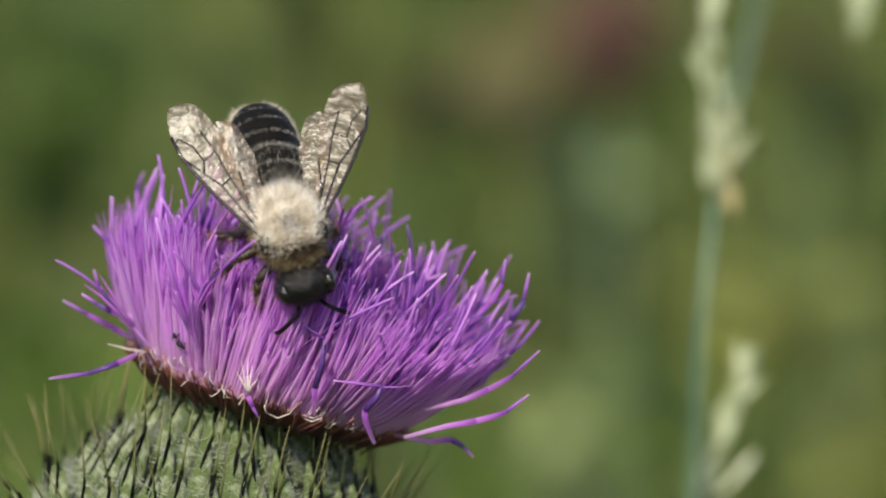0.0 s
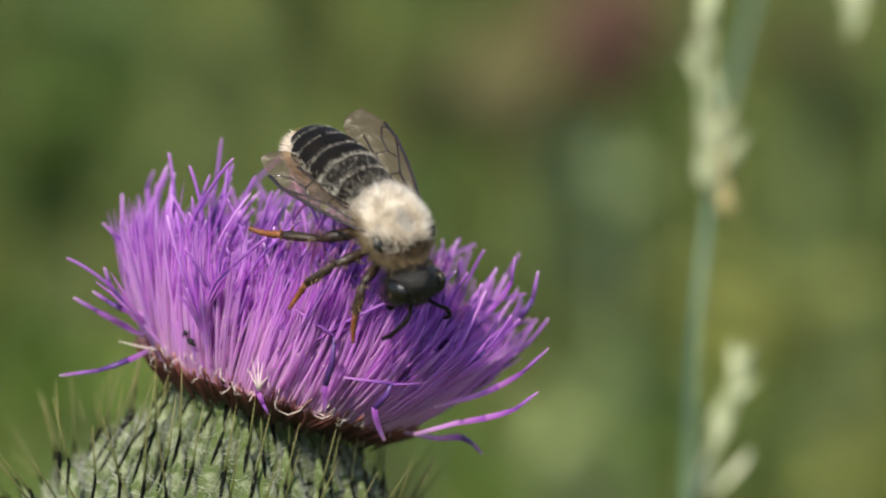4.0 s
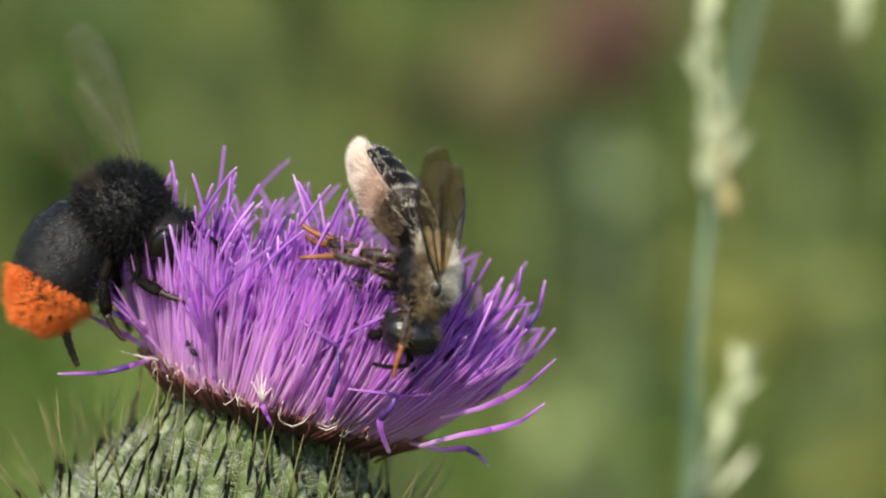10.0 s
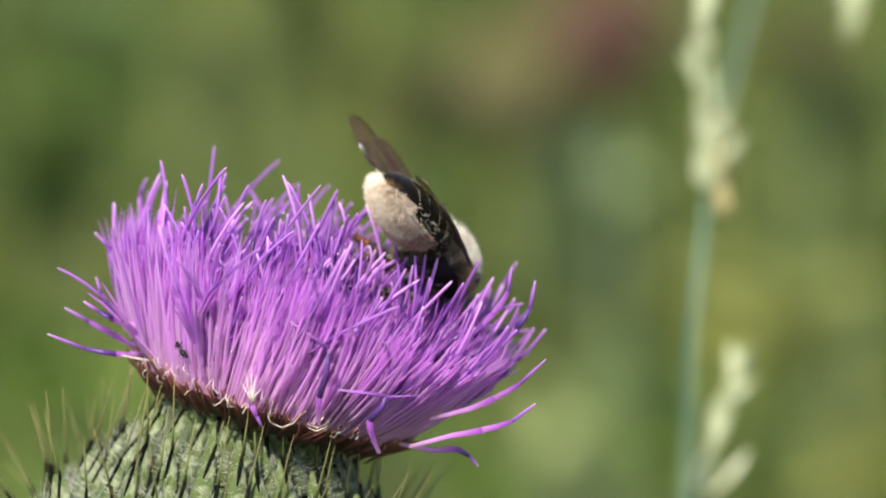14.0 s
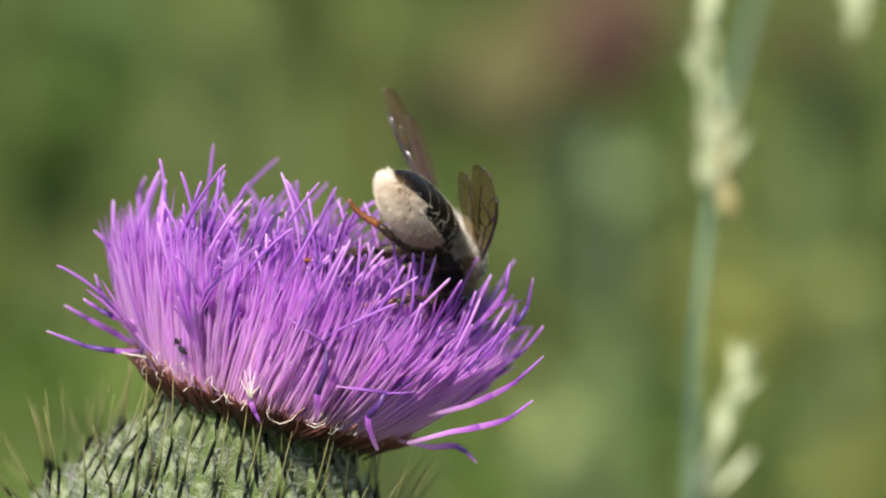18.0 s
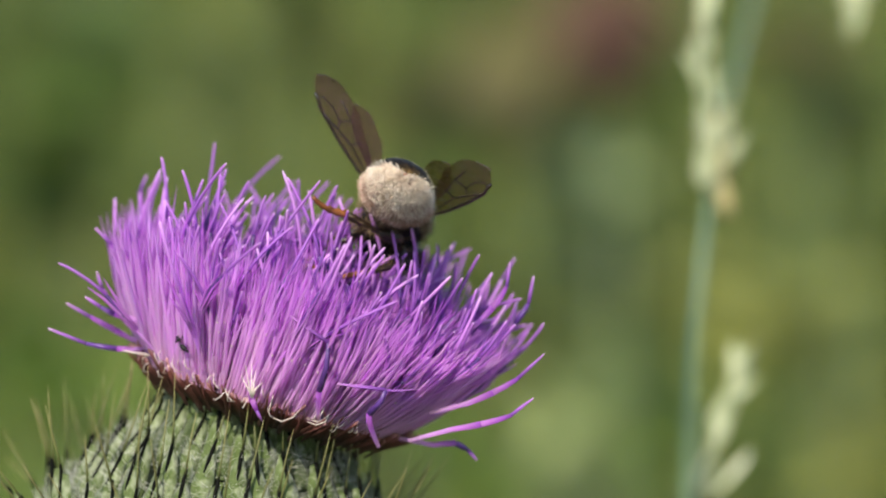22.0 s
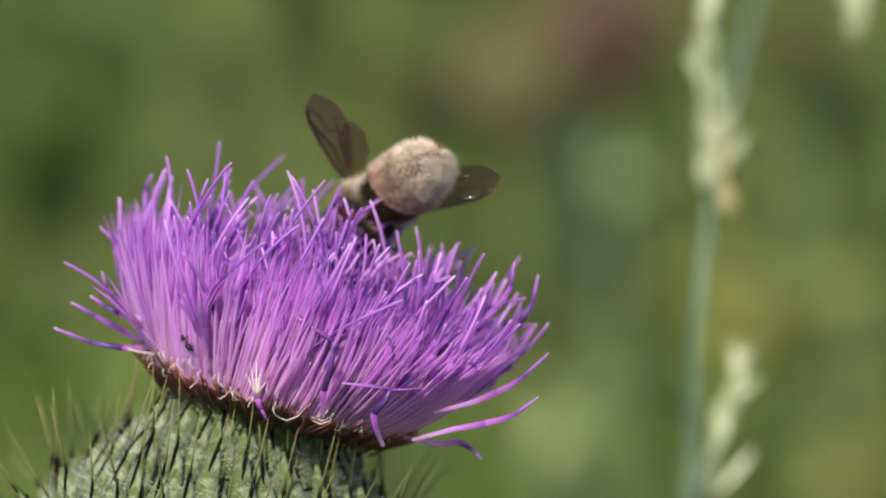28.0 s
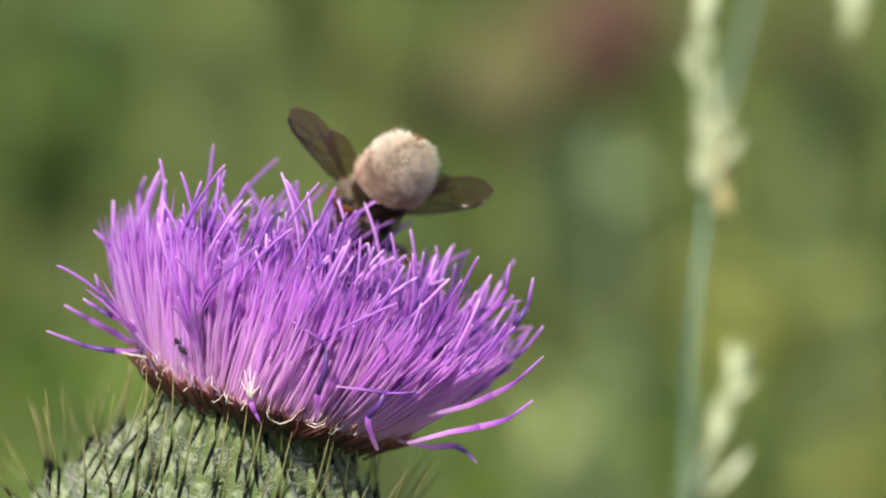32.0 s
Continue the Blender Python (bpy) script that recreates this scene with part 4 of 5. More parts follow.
    ab = part("abdomen", trunk, [SCOPA_PINK_SHADED, CUTICLE], bee, "segmented abdomen", at=WAIST)

    def at(x):
        for p, q in zip(prof, prof[1:]):
            if q[0] <= x <= p[0]:
                k = (p[0] - x) / (p[0] - q[0])
                return [p[i] + (q[i] - p[i]) * k for i in (1, 2, 3)]
        return [0.1, 0.1, 0.2]

    edges = [-0.25, -1.4, -2.75, -4.05, -5.3, -6.4, -7.84]
    for i in range(6):
        x0, x1 = edges[i] + 0.15, edges[i + 1]
        rows = []
        for k in range(6):
            s = k / 5
            x = x0 + (x1 - x0) * s
            w, h, z = at(x)
            gap = 0.02 + 0.1 * s ** 0.7 - (0.10 if k == 5 else 0)
            row = []
            for j in range(21):
                a = radians(-14 + 208 * j / 20) if i < 5 else radians(20 + 140 * j / 20)
                row.append((x, (w + gap) * math.cos(a), (h + gap) * math.sin(a) + z))
            rows.append(row)
        seg = part("segment", Geo().sheet(rows), CUTICLE, ab, "shiny black back plate")
        roots = []
        for j in range((0, 700, 220, 90, 70, 130)[i] if i else 700):
            a = radians(rnd.uniform(0, 180))
            x = x1 + abs(rnd.gauss(0, (0, 0.5, 0.22, 0.06, 0.05, 0.2)[i])) if i else rnd.uniform(-1.4, -0.3)
            w, h, z = at(x)
            nr = Vector((0, math.cos(a) / w, math.sin(a) / h)).normalized()
            roots.append((Vector((x, (w + 0.06) * math.cos(a), (h + 0.06) * math.sin(a) + z)), nr))
        part("hair_band", Geo().hair(roots, 0.3 if i < 2 else 0.24, 0.007, (-2.2, 0, 0), 0.4, 10 + i), GOLD_FUR if i == 5 else GREY_BAND, ab, "thin pale hair band", kind="stuff")
        sides = []
        for j in range(110):
            a = radians(rnd.choice((1, -1)) * rnd.uniform(0, 22))
            x = rnd.uniform(x1, x0)
            w, h, z = at(x)
            if rnd.random() < 0.5:
                a = math.pi - a
            nr = Vector((0, math.cos(a) / w, math.sin(a) / h)).normalized()
            sides.append((Vector((x, w * math.cos(a), h * math.sin(a) + z)), nr))
        part("side_fur", Geo().hair(sides, 0.34, 0.018, (-0.9, 0, 0), 0.3, 20 + i), GREY_BAND, ab, kind="stuff")
    roots, warm = [], []
    for j in range(8200):
        a = radians(rnd.uniform(186, 354))
        x = -2.8 - 4.8 * rnd.random()
        w, h, z = at(x)
        nr = Vector((0, math.cos(a) / w, math.sin(a) / h)).normalized()
        tuft = noise.noise_vector(Vector((x * 1.7, a * 4.0, 0.5))) * 0.4
        # fore hairs take the darker pinkish colour with the shade painted in
        (warm if x > -5.0 + rnd.gauss(0, 1.1) else roots).append((Vector((x, w * math.cos(a), h * math.sin(a) + z)), nr + tuft))
    # dark root of the belly; the shade falling there is in the hair colour too
    base = []
    for j in range(1500):
        a, x = radians(rnd.uniform(180, 360)), rnd.uniform(-3.5, -0.5)
        w, h, z = at(x)
        base.append((Vector((x, w * math.cos(a), h * math.sin(a) + z)), Vector((0, math.cos(a) / w, math.sin(a) / h)).normalized()))
    part("belly_hair", Geo().hair(base, 0.4, 0.015, (-1.2, 0, 0), 0.3, 44), COLLAR_FUR, ab, "dark brown hair at the root of the belly, shade included", kind="stuff")
    part("pollen_brush", Geo().hair(warm, 0.62, 0.019, (-1.1, 0, 0), 0.22, 41), SCOPA_PINK_SHADED, ab, "pinkish fore part of the belly brush, darkened as in shade", kind="stuff")
    part("pollen_brush", Geo().hair(roots, 0.68, 0.019, (-1.1, 0, 0), 0.22, 40), SCOPA, ab, "dense cream belly brush", kind="stuff")
    roots = []
    for j in range(420):
        a = radians(rnd.uniform(165, 375))
        x = -7.8 + abs(rnd.gauss(0, 0.45))
        w, h, z = at(x)
        roots.append((Vector((x, w * math.cos(a), h * math.sin(a) + z)), Vector((-0.6, math.cos(a), math.sin(a))).normalized()))
    part("tip_fur", Geo().hair(roots, 0.6, 0.024, (-0.8, 0, 0.2), 0.3, 43), SCOPA, ab, kind="stuff")
    # legs
    mats = (LEG, TARSUS, LEG_FUR)
    legs = []
    for s in (1, -1):
        legs.append(make_leg(bee, (1.2, 1.0 * s, -1.3), (1.8, 2.6 * s, -1.5), (2.4, 3.0 * s, -3.2), (3.0, 2.9 * s, -5.0), 0.28, mats, 90, 51 + s))
        legs.append(make_leg(bee, (0.2, 1.2 * s, -1.4), (0.1, 3.2 * s, -1.6), (-0.1, 4.6 * s, -3.2), (0.2, 5.4 * s, -5.0), 0.3, mats, 90, 53 + s))
        legs.append(make_leg(bee, (-1.0, 1.1 * s, -1.4), (-1.8, 3.0 * s, -2.2), (-3.4, 4.6 * s, -3.2), (-5.0, 5.8 * s, -4.2), 0.36, mats, 130, 55 + s))
    wings = [make_wing(bee, s, 9.3, 2.8, 7.0, 1.9, MEMBRANE, wing_pose(s, (-0.75, 0.6 * s, 0.3)), 1.25) for s in (1, -1)]
    return ab, legs, wings


def wing_pose(side, way, up=(0.25, 0, 1)):
    x = Vector(way).normalized()
    z = Vector(up)
    z = (z - x * z.dot(x)).normalized()
    m = Matrix((x, z.cross(x), z)).transposed().to_4x4() @ Matrix.Rotation(radians(-5.8 * side), 4, "Z")
    m.translation = Vector((0.5, 1.55 * side, 0.95)) * MM
    return m


bee_abdomen, bee_legs, bee_wings = build_bee()
# from each leg's root to its toe, in millimetres, in the order in which the legs are built
bee_feet = [Vector(p) for s in (1, -1) for p in ((1.8, 1.9 * s, -3.7), (0.0, 4.2 * s, -3.6), (-4.0, 4.7 * s, -2.8))]

bumblebee = new("bumblebee")
tagged(bumblebee, "black furry bumblebee with an orange tail hovering at the thistle", "bee")


def build_bumblebee():
    rnd = random.Random(77)
    part("thorax", Geo().blob((0, 0, 0), (2.6, 2.5, 2.4), 14, 20), HEAD_BLACK, bumblebee)
    part("thorax_fur", Geo().hair(shell(rnd, 3400, (0, 0, 0), (2.6, 2.5, 2.4), lambda d: True), 0.85, 0.034, (-0.2, 0, 0), 0.35, 2), BLACK_FUR, bumblebee, "dense black fur", kind="stuff")
    hd = part("head", Geo().blob((0, 0, 0), (1.25, 1.7, 1.7), 12, 18), HEAD_BLACK, bumblebee, "black head", at=pose(3.3 * MM, 0, -0.9 * MM, 0, 30, 0))
    part("face_fur", Geo().hair(shell(rnd, 600, (0, 0, 0), (1.25, 1.7, 1.7), lambda d: abs(d.y) < 0.75), 0.5, 0.028, (0.1, 0, 0), 0.35, 4), BLACK_FUR, hd, kind="stuff")
    for s in (1, -1):
        part("eye", Geo().blob((0.1, 1.4 * s, 0.1), (0.6, 0.45, 1.15), 10, 12), EYE_BLACK, hd, "glossy black eye")
        part("antenna", Geo().tube([(1.0, 0.5 * s, 0.5), (1.9, 0.8 * s, 1.2), (2.2, 1.0 * s, 1.0), (2.7, 1.2 * s, 0.5), (3.1, 1.3 * s, 0.0)], [0.13, 0.12, 0.14, 0.15, 0.12], 7), CUTICLE, hd)
    part("tongue", Geo().tube([(0.6, 0, -1.3), (0.8, 0, -2.4), (0.7, 0, -3.4)], [0.25, 0.2, 0.08], 7), LEG, hd)
    prof = [(0.4, 0.9, 0.9, 0), (-0.4, 2.2, 2.0, 0), (-1.6, 2.85, 2.6, 0), (-3.2, 3.0, 2.7, 0), (-4.8, 2.7, 2.4, 0), (-6.2, 1.9, 1.7, 0.1), (-7.3, 0.8, 0.7, 0.2), (-7.6, 0.1, 0.1, 0.2)]
    ab = part("abdomen", body_rings(prof), HEAD_BLACK, bumblebee, "glossy black abdomen", at=aim((-2.0, 0, -0.6), (-0.10, -0.61, -0.79)))
    blk, org = [], []
    for j in range(5200):
        a = rnd.uniform(0, 6.28)
        x = rnd.uniform(-7.4, 0)
        for p, q in zip(prof, prof[1:]):
            if q[0] <= x <= p[0]:
                k = (p[0] - x) / (p[0] - q[0])
                w, h = p[1] + (q[1] - p[1]) * k, p[2] + (q[2] - p[2]) * k
                break
        nr = Vector((-0.1, math.cos(a), math.sin(a))).normalized()
        pt = (Vector((x, w * math.cos(a), h * math.sin(a))), nr)
        if x < -4.7:
            org.append(pt)
        elif rnd.random() < 0.55:
            blk.append(pt)
    part("abdomen_fur", Geo().hair(blk, 0.45, 0.02, (-1.2, 0, 0), 0.3, 6), BLACK_FUR, ab, kind="stuff")
    part("tail_fur", Geo().hair(org, 0.85, 0.036, (-0.9, 0, 0), 0.3, 7), ORANGE_FUR, ab, "bright orange tail fur", kind="stuff")
    mats = (CUTICLE, LEG, BLACK_FUR)
    for s in (1, -1):
        make_leg(bumblebee, (1.6, 1.2 * s, -1.9), (2.4, 2.2 * s, -3.0), (4.0, 2.2 * s, -3.4), (6.4, 1.8 * s, -3.4), 0.34, mats, 120, 61 + s)
        make_leg(bumblebee, (0.2, 1.4 * s, -2.1), (0.6, 3.0 * s, -3.2), (0.9, 3.0 * s, -5.2), (2.0, 2.8 * s, -6.6), 0.38, mats, 120, 63 + s)
        make_leg(bumblebee, (-1.2, 1.4 * s, -2.0), (-2.0, 2.8 * s, -4.0), (-2.2, 2.8 * s, -6.6), (-1.2, 2.8 * s, -9.0), 0.46, mats, 160, 65 + s)
    return ab, [make_wing(bumblebee, s, 9.5, 3.0, 6.4, 2.1, BLUR_WING, Matrix.Identity(4), 0.35) for s in (1, -1)]


bumble_abdomen, bumble_wings = build_bumblebee()

fly = new("small_fly")
tagged(fly, "small brown fly passing over the thistle", "fly")
part("body", Geo().blob((0, 0, 0), (1.6, 0.5, 0.5), 10, 12).blob((1.7, 0, 0), (0.5, 0.55, 0.5), 8, 10), LEG, fly, "brown body")
for s in (1, -1):
    part("wing", Geo().sheet(wing_outline(3.0, 1.1, s)), BLUR_WING, fly, "clear wing", at=pose(0.6 * MM, 0.3 * s * MM, 0.4 * MM, 0, 0, 125 * s))


# ---- motion ----
def TO_ROOT(u, v, w):
    return stage(u, v, w) - ROOT


def swayed(t, du, dv):
    """The thistle leans on its root; du, dv: how far its flower goes right and up, in millimetres."""
    h = MID.z * 1000 - 10
    return Matrix.Translation(ROOT) @ Matrix.Rotation(du / h, 4, "Y") @ Matrix.Rotation(-dv / math.sin(PITCH) / h, 4, "X")


def leaned(thing, du):
    return Matrix.Translation(thing.location) @ Matrix.Rotation(du / (MID.z * 1000), 4, "Y")


def motions():
    sway = [
        (0, 0.00, 0.00), (0.5, -0.05, 0.05), (1, 0.36, 0.00), (1.5, 0.76, -0.05), (2, 0.66, 0.05), (2.5, 0.36, 0.05), (3, 0.56, 0.10), (3.5, 0.61, 0.15),
        (5.5, 0.20, 0.15), (6, 0.61, 0.00), (6.5, 0.76, -0.15), (7, 0.76, -0.05), (7.5, 0.25, 0.05), (8, 0.20, 0.05), (8.5, 0.20, 0.00), (9, 0.10, -0.05),
        (9.5, 0.36, -0.31), (10, 0.87, -0.36), (10.5, 1.02, -0.26), (11, 0.25, -0.20), (11.5, -0.36, -0.26), (12, 0.36, -0.36), (12.5, 0.97, -0.31), (13,
        0.51, -0.26), (13.5, 0.10, -0.31), (14, 0.31, -0.41), (14.5, 0.66, -0.36), (16.5, 0.71, -0.31), (17, 0.76, -0.31), (17.5, 0.51, -0.26), (18, 0.20,
        -0.26), (18.5, 0.41, -0.20), (19, 0.76, -0.26), (19.5, 0.82, -0.26), (20, 0.25, -0.20), (20.5, 0.20, -0.20), (21, 0.56, -0.20), (21.5, 0.66, -0.20),
        (22, 0.25, -0.15), (22.5, 0.15, -0.10), (23, 0.61, -0.15), (23.5, 0.82, -0.15), (24, 0.51, -0.05), (24.5, 0.20, 0.00), (25, 0.36, -0.05), (25.5, 0.61,
        -0.10), (27.5, 0.36, -0.05), (28, 0.51, -0.10), (28.5, 0.46, -0.15), (29, 0.25, -0.15), (29.5, 0.31, -0.10), (30, 0.36, -0.10), (30.5, 0.31, -0.20),
        (31, 0.15, -0.26), (31.5, 0.25, -0.20), (32, 0.20, -0.26)]
    walk(thistle, [(t, swayed(t, du, dv)) for t, du, dv in sway])
    for b, rest in beetles:
        walk(b, [(t, swayed(t, du, dv) @ Matrix.Translation(-ROOT) @ rest) for t, du, dv in sway])
    hinge = TO_ROOT(-17.0, -5.6, 3)
    bent = []
    for t, turn in ((0, 0), (9.6, 0), (10.1, -10), (10.9, -29), (32, -29)):
        bent.append((t, Matrix.Translation(hinge) @ Matrix.Rotation(radians(turn), 4, -FORE) @ Matrix.Translation(-hinge) @ HEAD_M))
    walk(swung, bent)
    breeze = [
        (0, 0.00), (0.5, -0.20), (1, -0.17), (1.5, -0.17), (2, -0.17), (2.5, -0.23), (3, -0.23), (3.5, -0.34), (5.5, -0.48), (6, -0.14), (6.5, -0.42), (7,
        -0.45), (7.5, -0.03), (8, -0.74), (8.5, -0.65), (9, -0.34), (9.5, -0.48), (10, -0.28), (10.5, -0.56), (11, -0.76), (11.5, -0.74), (12, -0.62), (12.5,
        -0.48), (13, -0.51), (13.5, -0.48), (14, -0.59), (14.5, -0.62), (16.5, -0.34), (17, -0.31), (17.5, -0.45), (18, -0.31), (18.5, -0.37), (19, -0.23),
        (19.5, -0.31), (20, -0.34), (20.5, -0.34), (21, -0.45), (21.5, -0.37), (22, -0.45), (22.5, -0.45), (23, -0.23), (23.5, -0.23), (24, -0.31), (24.5,
        -0.26), (25, -0.28), (25.5, -0.26), (27.5, -0.31), (28, -0.31), (28.5, -0.40), (29, -0.34), (29.5, -0.34), (30, -0.42), (30.5, -0.54), (31, -0.54),
        (31.5, -0.42), (32, -0.59)]
    for thing in (stalk, short_stalk, dry_stalk):
        walk(thing, [(t, leaned(thing, du)) for t, du in breeze])
    bee_rows = [
        (0, stage_pose((-8.58, 1.12, 12.13), (0.30, -0.93, 0.19), (0.11, 0.23, 0.97))),
        (0.5, stage_pose((-7.07, 1.77, 12.34), (0.43, -0.81, 0.39), (0.21, 0.51, 0.83))),
        (1, stage_pose((-4.62, 1.44, 12.41), (0.42, -0.89, 0.17), (0.35, 0.33, 0.88))),
        (1.5, stage_pose((-5.62, 1.43, 12.93), (0.41, -0.91, 0.06), (0.28, 0.19, 0.94))),
        (2, stage_pose((-5.38, 1.43, 13.03), (0.38, -0.91, 0.18), (0.20, 0.27, 0.94))),
        (2.5, stage_pose((-5.99, 0.73, 13.58), (0.30, -0.95, 0.06), (0.17, 0.11, 0.98))),
        (3, stage_pose((-4.85, 0.33, 13.70), (0.44, -0.88, 0.18), (0.24, 0.31, 0.92))),
        (3.5, stage_pose((-2.61, 1.16, 13.22), (0.46, -0.85, 0.26), (0.39, 0.46, 0.80))),
        (4.5, stage_pose((-3.26, 0.76, 13.68), (0.41, -0.88, 0.24), (0.35, 0.40, 0.85))),
        (5.5, stage_pose((-4.03, 0.34, 13.63), (0.38, -0.90, 0.20), (0.26, 0.31, 0.91))),
        (6, stage_pose((-3.62, -1.09, 14.11), (0.16, -0.97, 0.18), (0.20, 0.21, 0.96))),
        (6.5, stage_pose((-2.63, -0.98, 14.08), (0.23, -0.94, 0.25), (0.31, 0.31, 0.90))),
        (7, stage_pose((-1.89, -1.60, 13.99), (0.09, -0.98, 0.17), (0.45, 0.19, 0.87))),
        (7.5, stage_pose((-2.27, -1.85, 13.88), (-0.05, -0.99, 0.16), (0.45, 0.12, 0.88))),
        (8, stage_pose((-2.08, -1.93, 13.78), (-0.11, -0.98, 0.17), (0.44, 0.11, 0.89))),
        (8.5, stage_pose((-2.10, -1.21, 13.68), (0.07, -0.98, 0.17), (0.42, 0.18, 0.89))),
        (8.8, stage_pose((-0.99, -0.61, 13.32), (0.09, -0.96, 0.26), (0.94, 0.17, 0.30))),
        (9, stage_pose((-0.68, -0.72, 12.58), (0.12, -0.99, 0.10), (0.98, 0.13, 0.12))),
        (9.5, stage_pose((-0.77, -1.21, 12.37), (-0.07, -1.00, 0.04), (0.99, -0.07, 0.10))),
        (10, stage_pose((-1.02, -1.62, 12.17), (-0.02, -0.99, 0.12), (0.99, -0.01, 0.12))),
        (10.5, stage_pose((-1.05, -1.11, 11.90), (0.02, -1.00, -0.03), (0.99, 0.02, 0.15))),
        (11, stage_pose((-0.63, 0.49, 10.28), (0.32, -0.94, 0.10), (0.94, 0.33, 0.08))),
        (11.5, stage_pose((-0.56, -0.51, 7.76), (0.18, -0.97, 0.16), (0.98, 0.19, 0.06))),
        (12, stage_pose((0.35, -1.37, 5.19), (0.11, -0.99, 0.04), (0.99, 0.11, 0.01))),
        (12.5, stage_pose((0.16, -1.84, 5.03), (0.22, -0.97, 0.03), (0.98, 0.22, -0.00))),
        (13, stage_pose((0.25, -1.15, 4.38), (0.27, -0.96, 0.04), (0.96, 0.27, 0.02))),
        (13.5, stage_pose((0.01, 0.48, 3.74), (0.37, -0.40, -0.84), (0.64, 0.76, -0.08))),
        (14, stage_pose((0.02, -0.78, 3.22), (0.21, -0.69, -0.69), (0.78, 0.54, -0.30))),
        (14.5, stage_pose((1.01, -2.06, 3.74), (0.22, -0.73, -0.65), (0.79, 0.52, -0.32))),
        (16.5, stage_pose((0.60, -1.18, 3.75), (0.18, -0.75, -0.63), (0.82, 0.47, -0.33))),
        (17, stage_pose((0.61, -0.08, 3.69), (0.21, -0.60, -0.77), (0.75, 0.61, -0.27))),
        (17.5, stage_pose((0.50, -0.23, 3.71), (0.20, -0.65, -0.74), (0.78, 0.56, -0.28))),
        (18, stage_pose((0.28, -0.32, 3.70), (0.20, -0.63, -0.75), (0.78, 0.57, -0.27))),
        (18.5, stage_pose((0.18, -0.10, 3.70), (0.20, -0.64, -0.74), (0.78, 0.56, -0.28))),
        (19, stage_pose((-0.76, -0.15, 2.63), (0.08, -0.37, -0.92), (0.51, 0.81, -0.28))),
        (19.5, stage_pose((-1.36, 0.73, 2.59), (0.06, -0.39, -0.92), (0.48, 0.82, -0.32))),
        (20, stage_pose((-1.10, 0.50, 2.55), (0.06, -0.39, -0.92), (0.51, 0.81, -0.31))),
        (20.5, stage_pose((-1.42, 0.83, 2.51), (0.08, -0.39, -0.92), (0.55, 0.78, -0.28))),
        (21, stage_pose((-1.36, 0.99, 2.48), (0.05, -0.39, -0.92), (0.48, 0.82, -0.32))),
        (21.5, stage_pose((-2.65, 2.03, 2.43), (-0.05, -0.27, -0.96), (0.35, 0.90, -0.27))),
        (22, stage_pose((-2.86, 1.83, 2.40), (0.00, -0.35, -0.94), (0.42, 0.85, -0.32))),
        (22.5, stage_pose((-2.96, 1.83, 2.36), (0.01, -0.36, -0.93), (0.42, 0.85, -0.32))),
        (23, stage_pose((-2.77, 2.00, 2.31), (-0.03, -0.34, -0.94), (0.42, 0.85, -0.32))),
        (23.5, stage_pose((-2.77, 1.84, 2.28), (-0.01, -0.36, -0.93), (0.45, 0.83, -0.33))),
        (24, stage_pose((-2.65, 1.66, 1.26), (0.01, -0.41, -0.91), (0.50, 0.79, -0.35))),
        (24.5, stage_pose((-3.07, 2.52, 1.20), (-0.07, -0.32, -0.94), (0.35, 0.88, -0.33))),
        (25, stage_pose((-3.49, 3.34, 0.17), (-0.08, -0.38, -0.92), (0.36, 0.85, -0.38))),
        (25.5, stage_pose((-3.37, 3.35, -0.87), (-0.08, -0.40, -0.91), (0.38, 0.83, -0.40))),
        (26.5, stage_pose((-4.17, 3.04, -1.94), (-0.17, -0.38, -0.91), (0.36, 0.84, -0.42))),
        (27.5, stage_pose((-4.47, 2.38, -3.01), (-0.38, -0.19, -0.91), (0.42, 0.84, -0.35))),
        (28, stage_pose((-4.54, 2.22, -3.05), (-0.38, -0.20, -0.90), (0.42, 0.83, -0.36))),
        (28.5, stage_pose((-4.98, 2.22, -3.09), (-0.38, -0.21, -0.90), (0.41, 0.83, -0.37))),
        (29, stage_pose((-4.81, 2.31, -3.13), (-0.37, -0.23, -0.90), (0.40, 0.83, -0.38))),
        (29.5, stage_pose((-4.96, 2.37, -3.17), (-0.33, -0.25, -0.91), (0.41, 0.83, -0.38))),
        (30, stage_pose((-4.79, 2.35, -3.21), (-0.32, -0.29, -0.90), (0.41, 0.82, -0.41))),
        (30.5, stage_pose((-4.71, 2.19, -3.24), (-0.30, -0.28, -0.91), (0.41, 0.83, -0.39))),
        (31, stage_pose((-4.51, 2.19, -3.29), (-0.29, -0.28, -0.91), (0.41, 0.83, -0.38))),
        (31.5, stage_pose((-4.62, 2.19, -3.32), (-0.31, -0.27, -0.91), (0.42, 0.82, -0.39))),
        (32, stage_pose((-4.80, 2.20, -3.36), (-0.35, -0.24, -0.90), (0.41, 0.83, -0.38))),
    ]
    walk(bee, bee_rows)
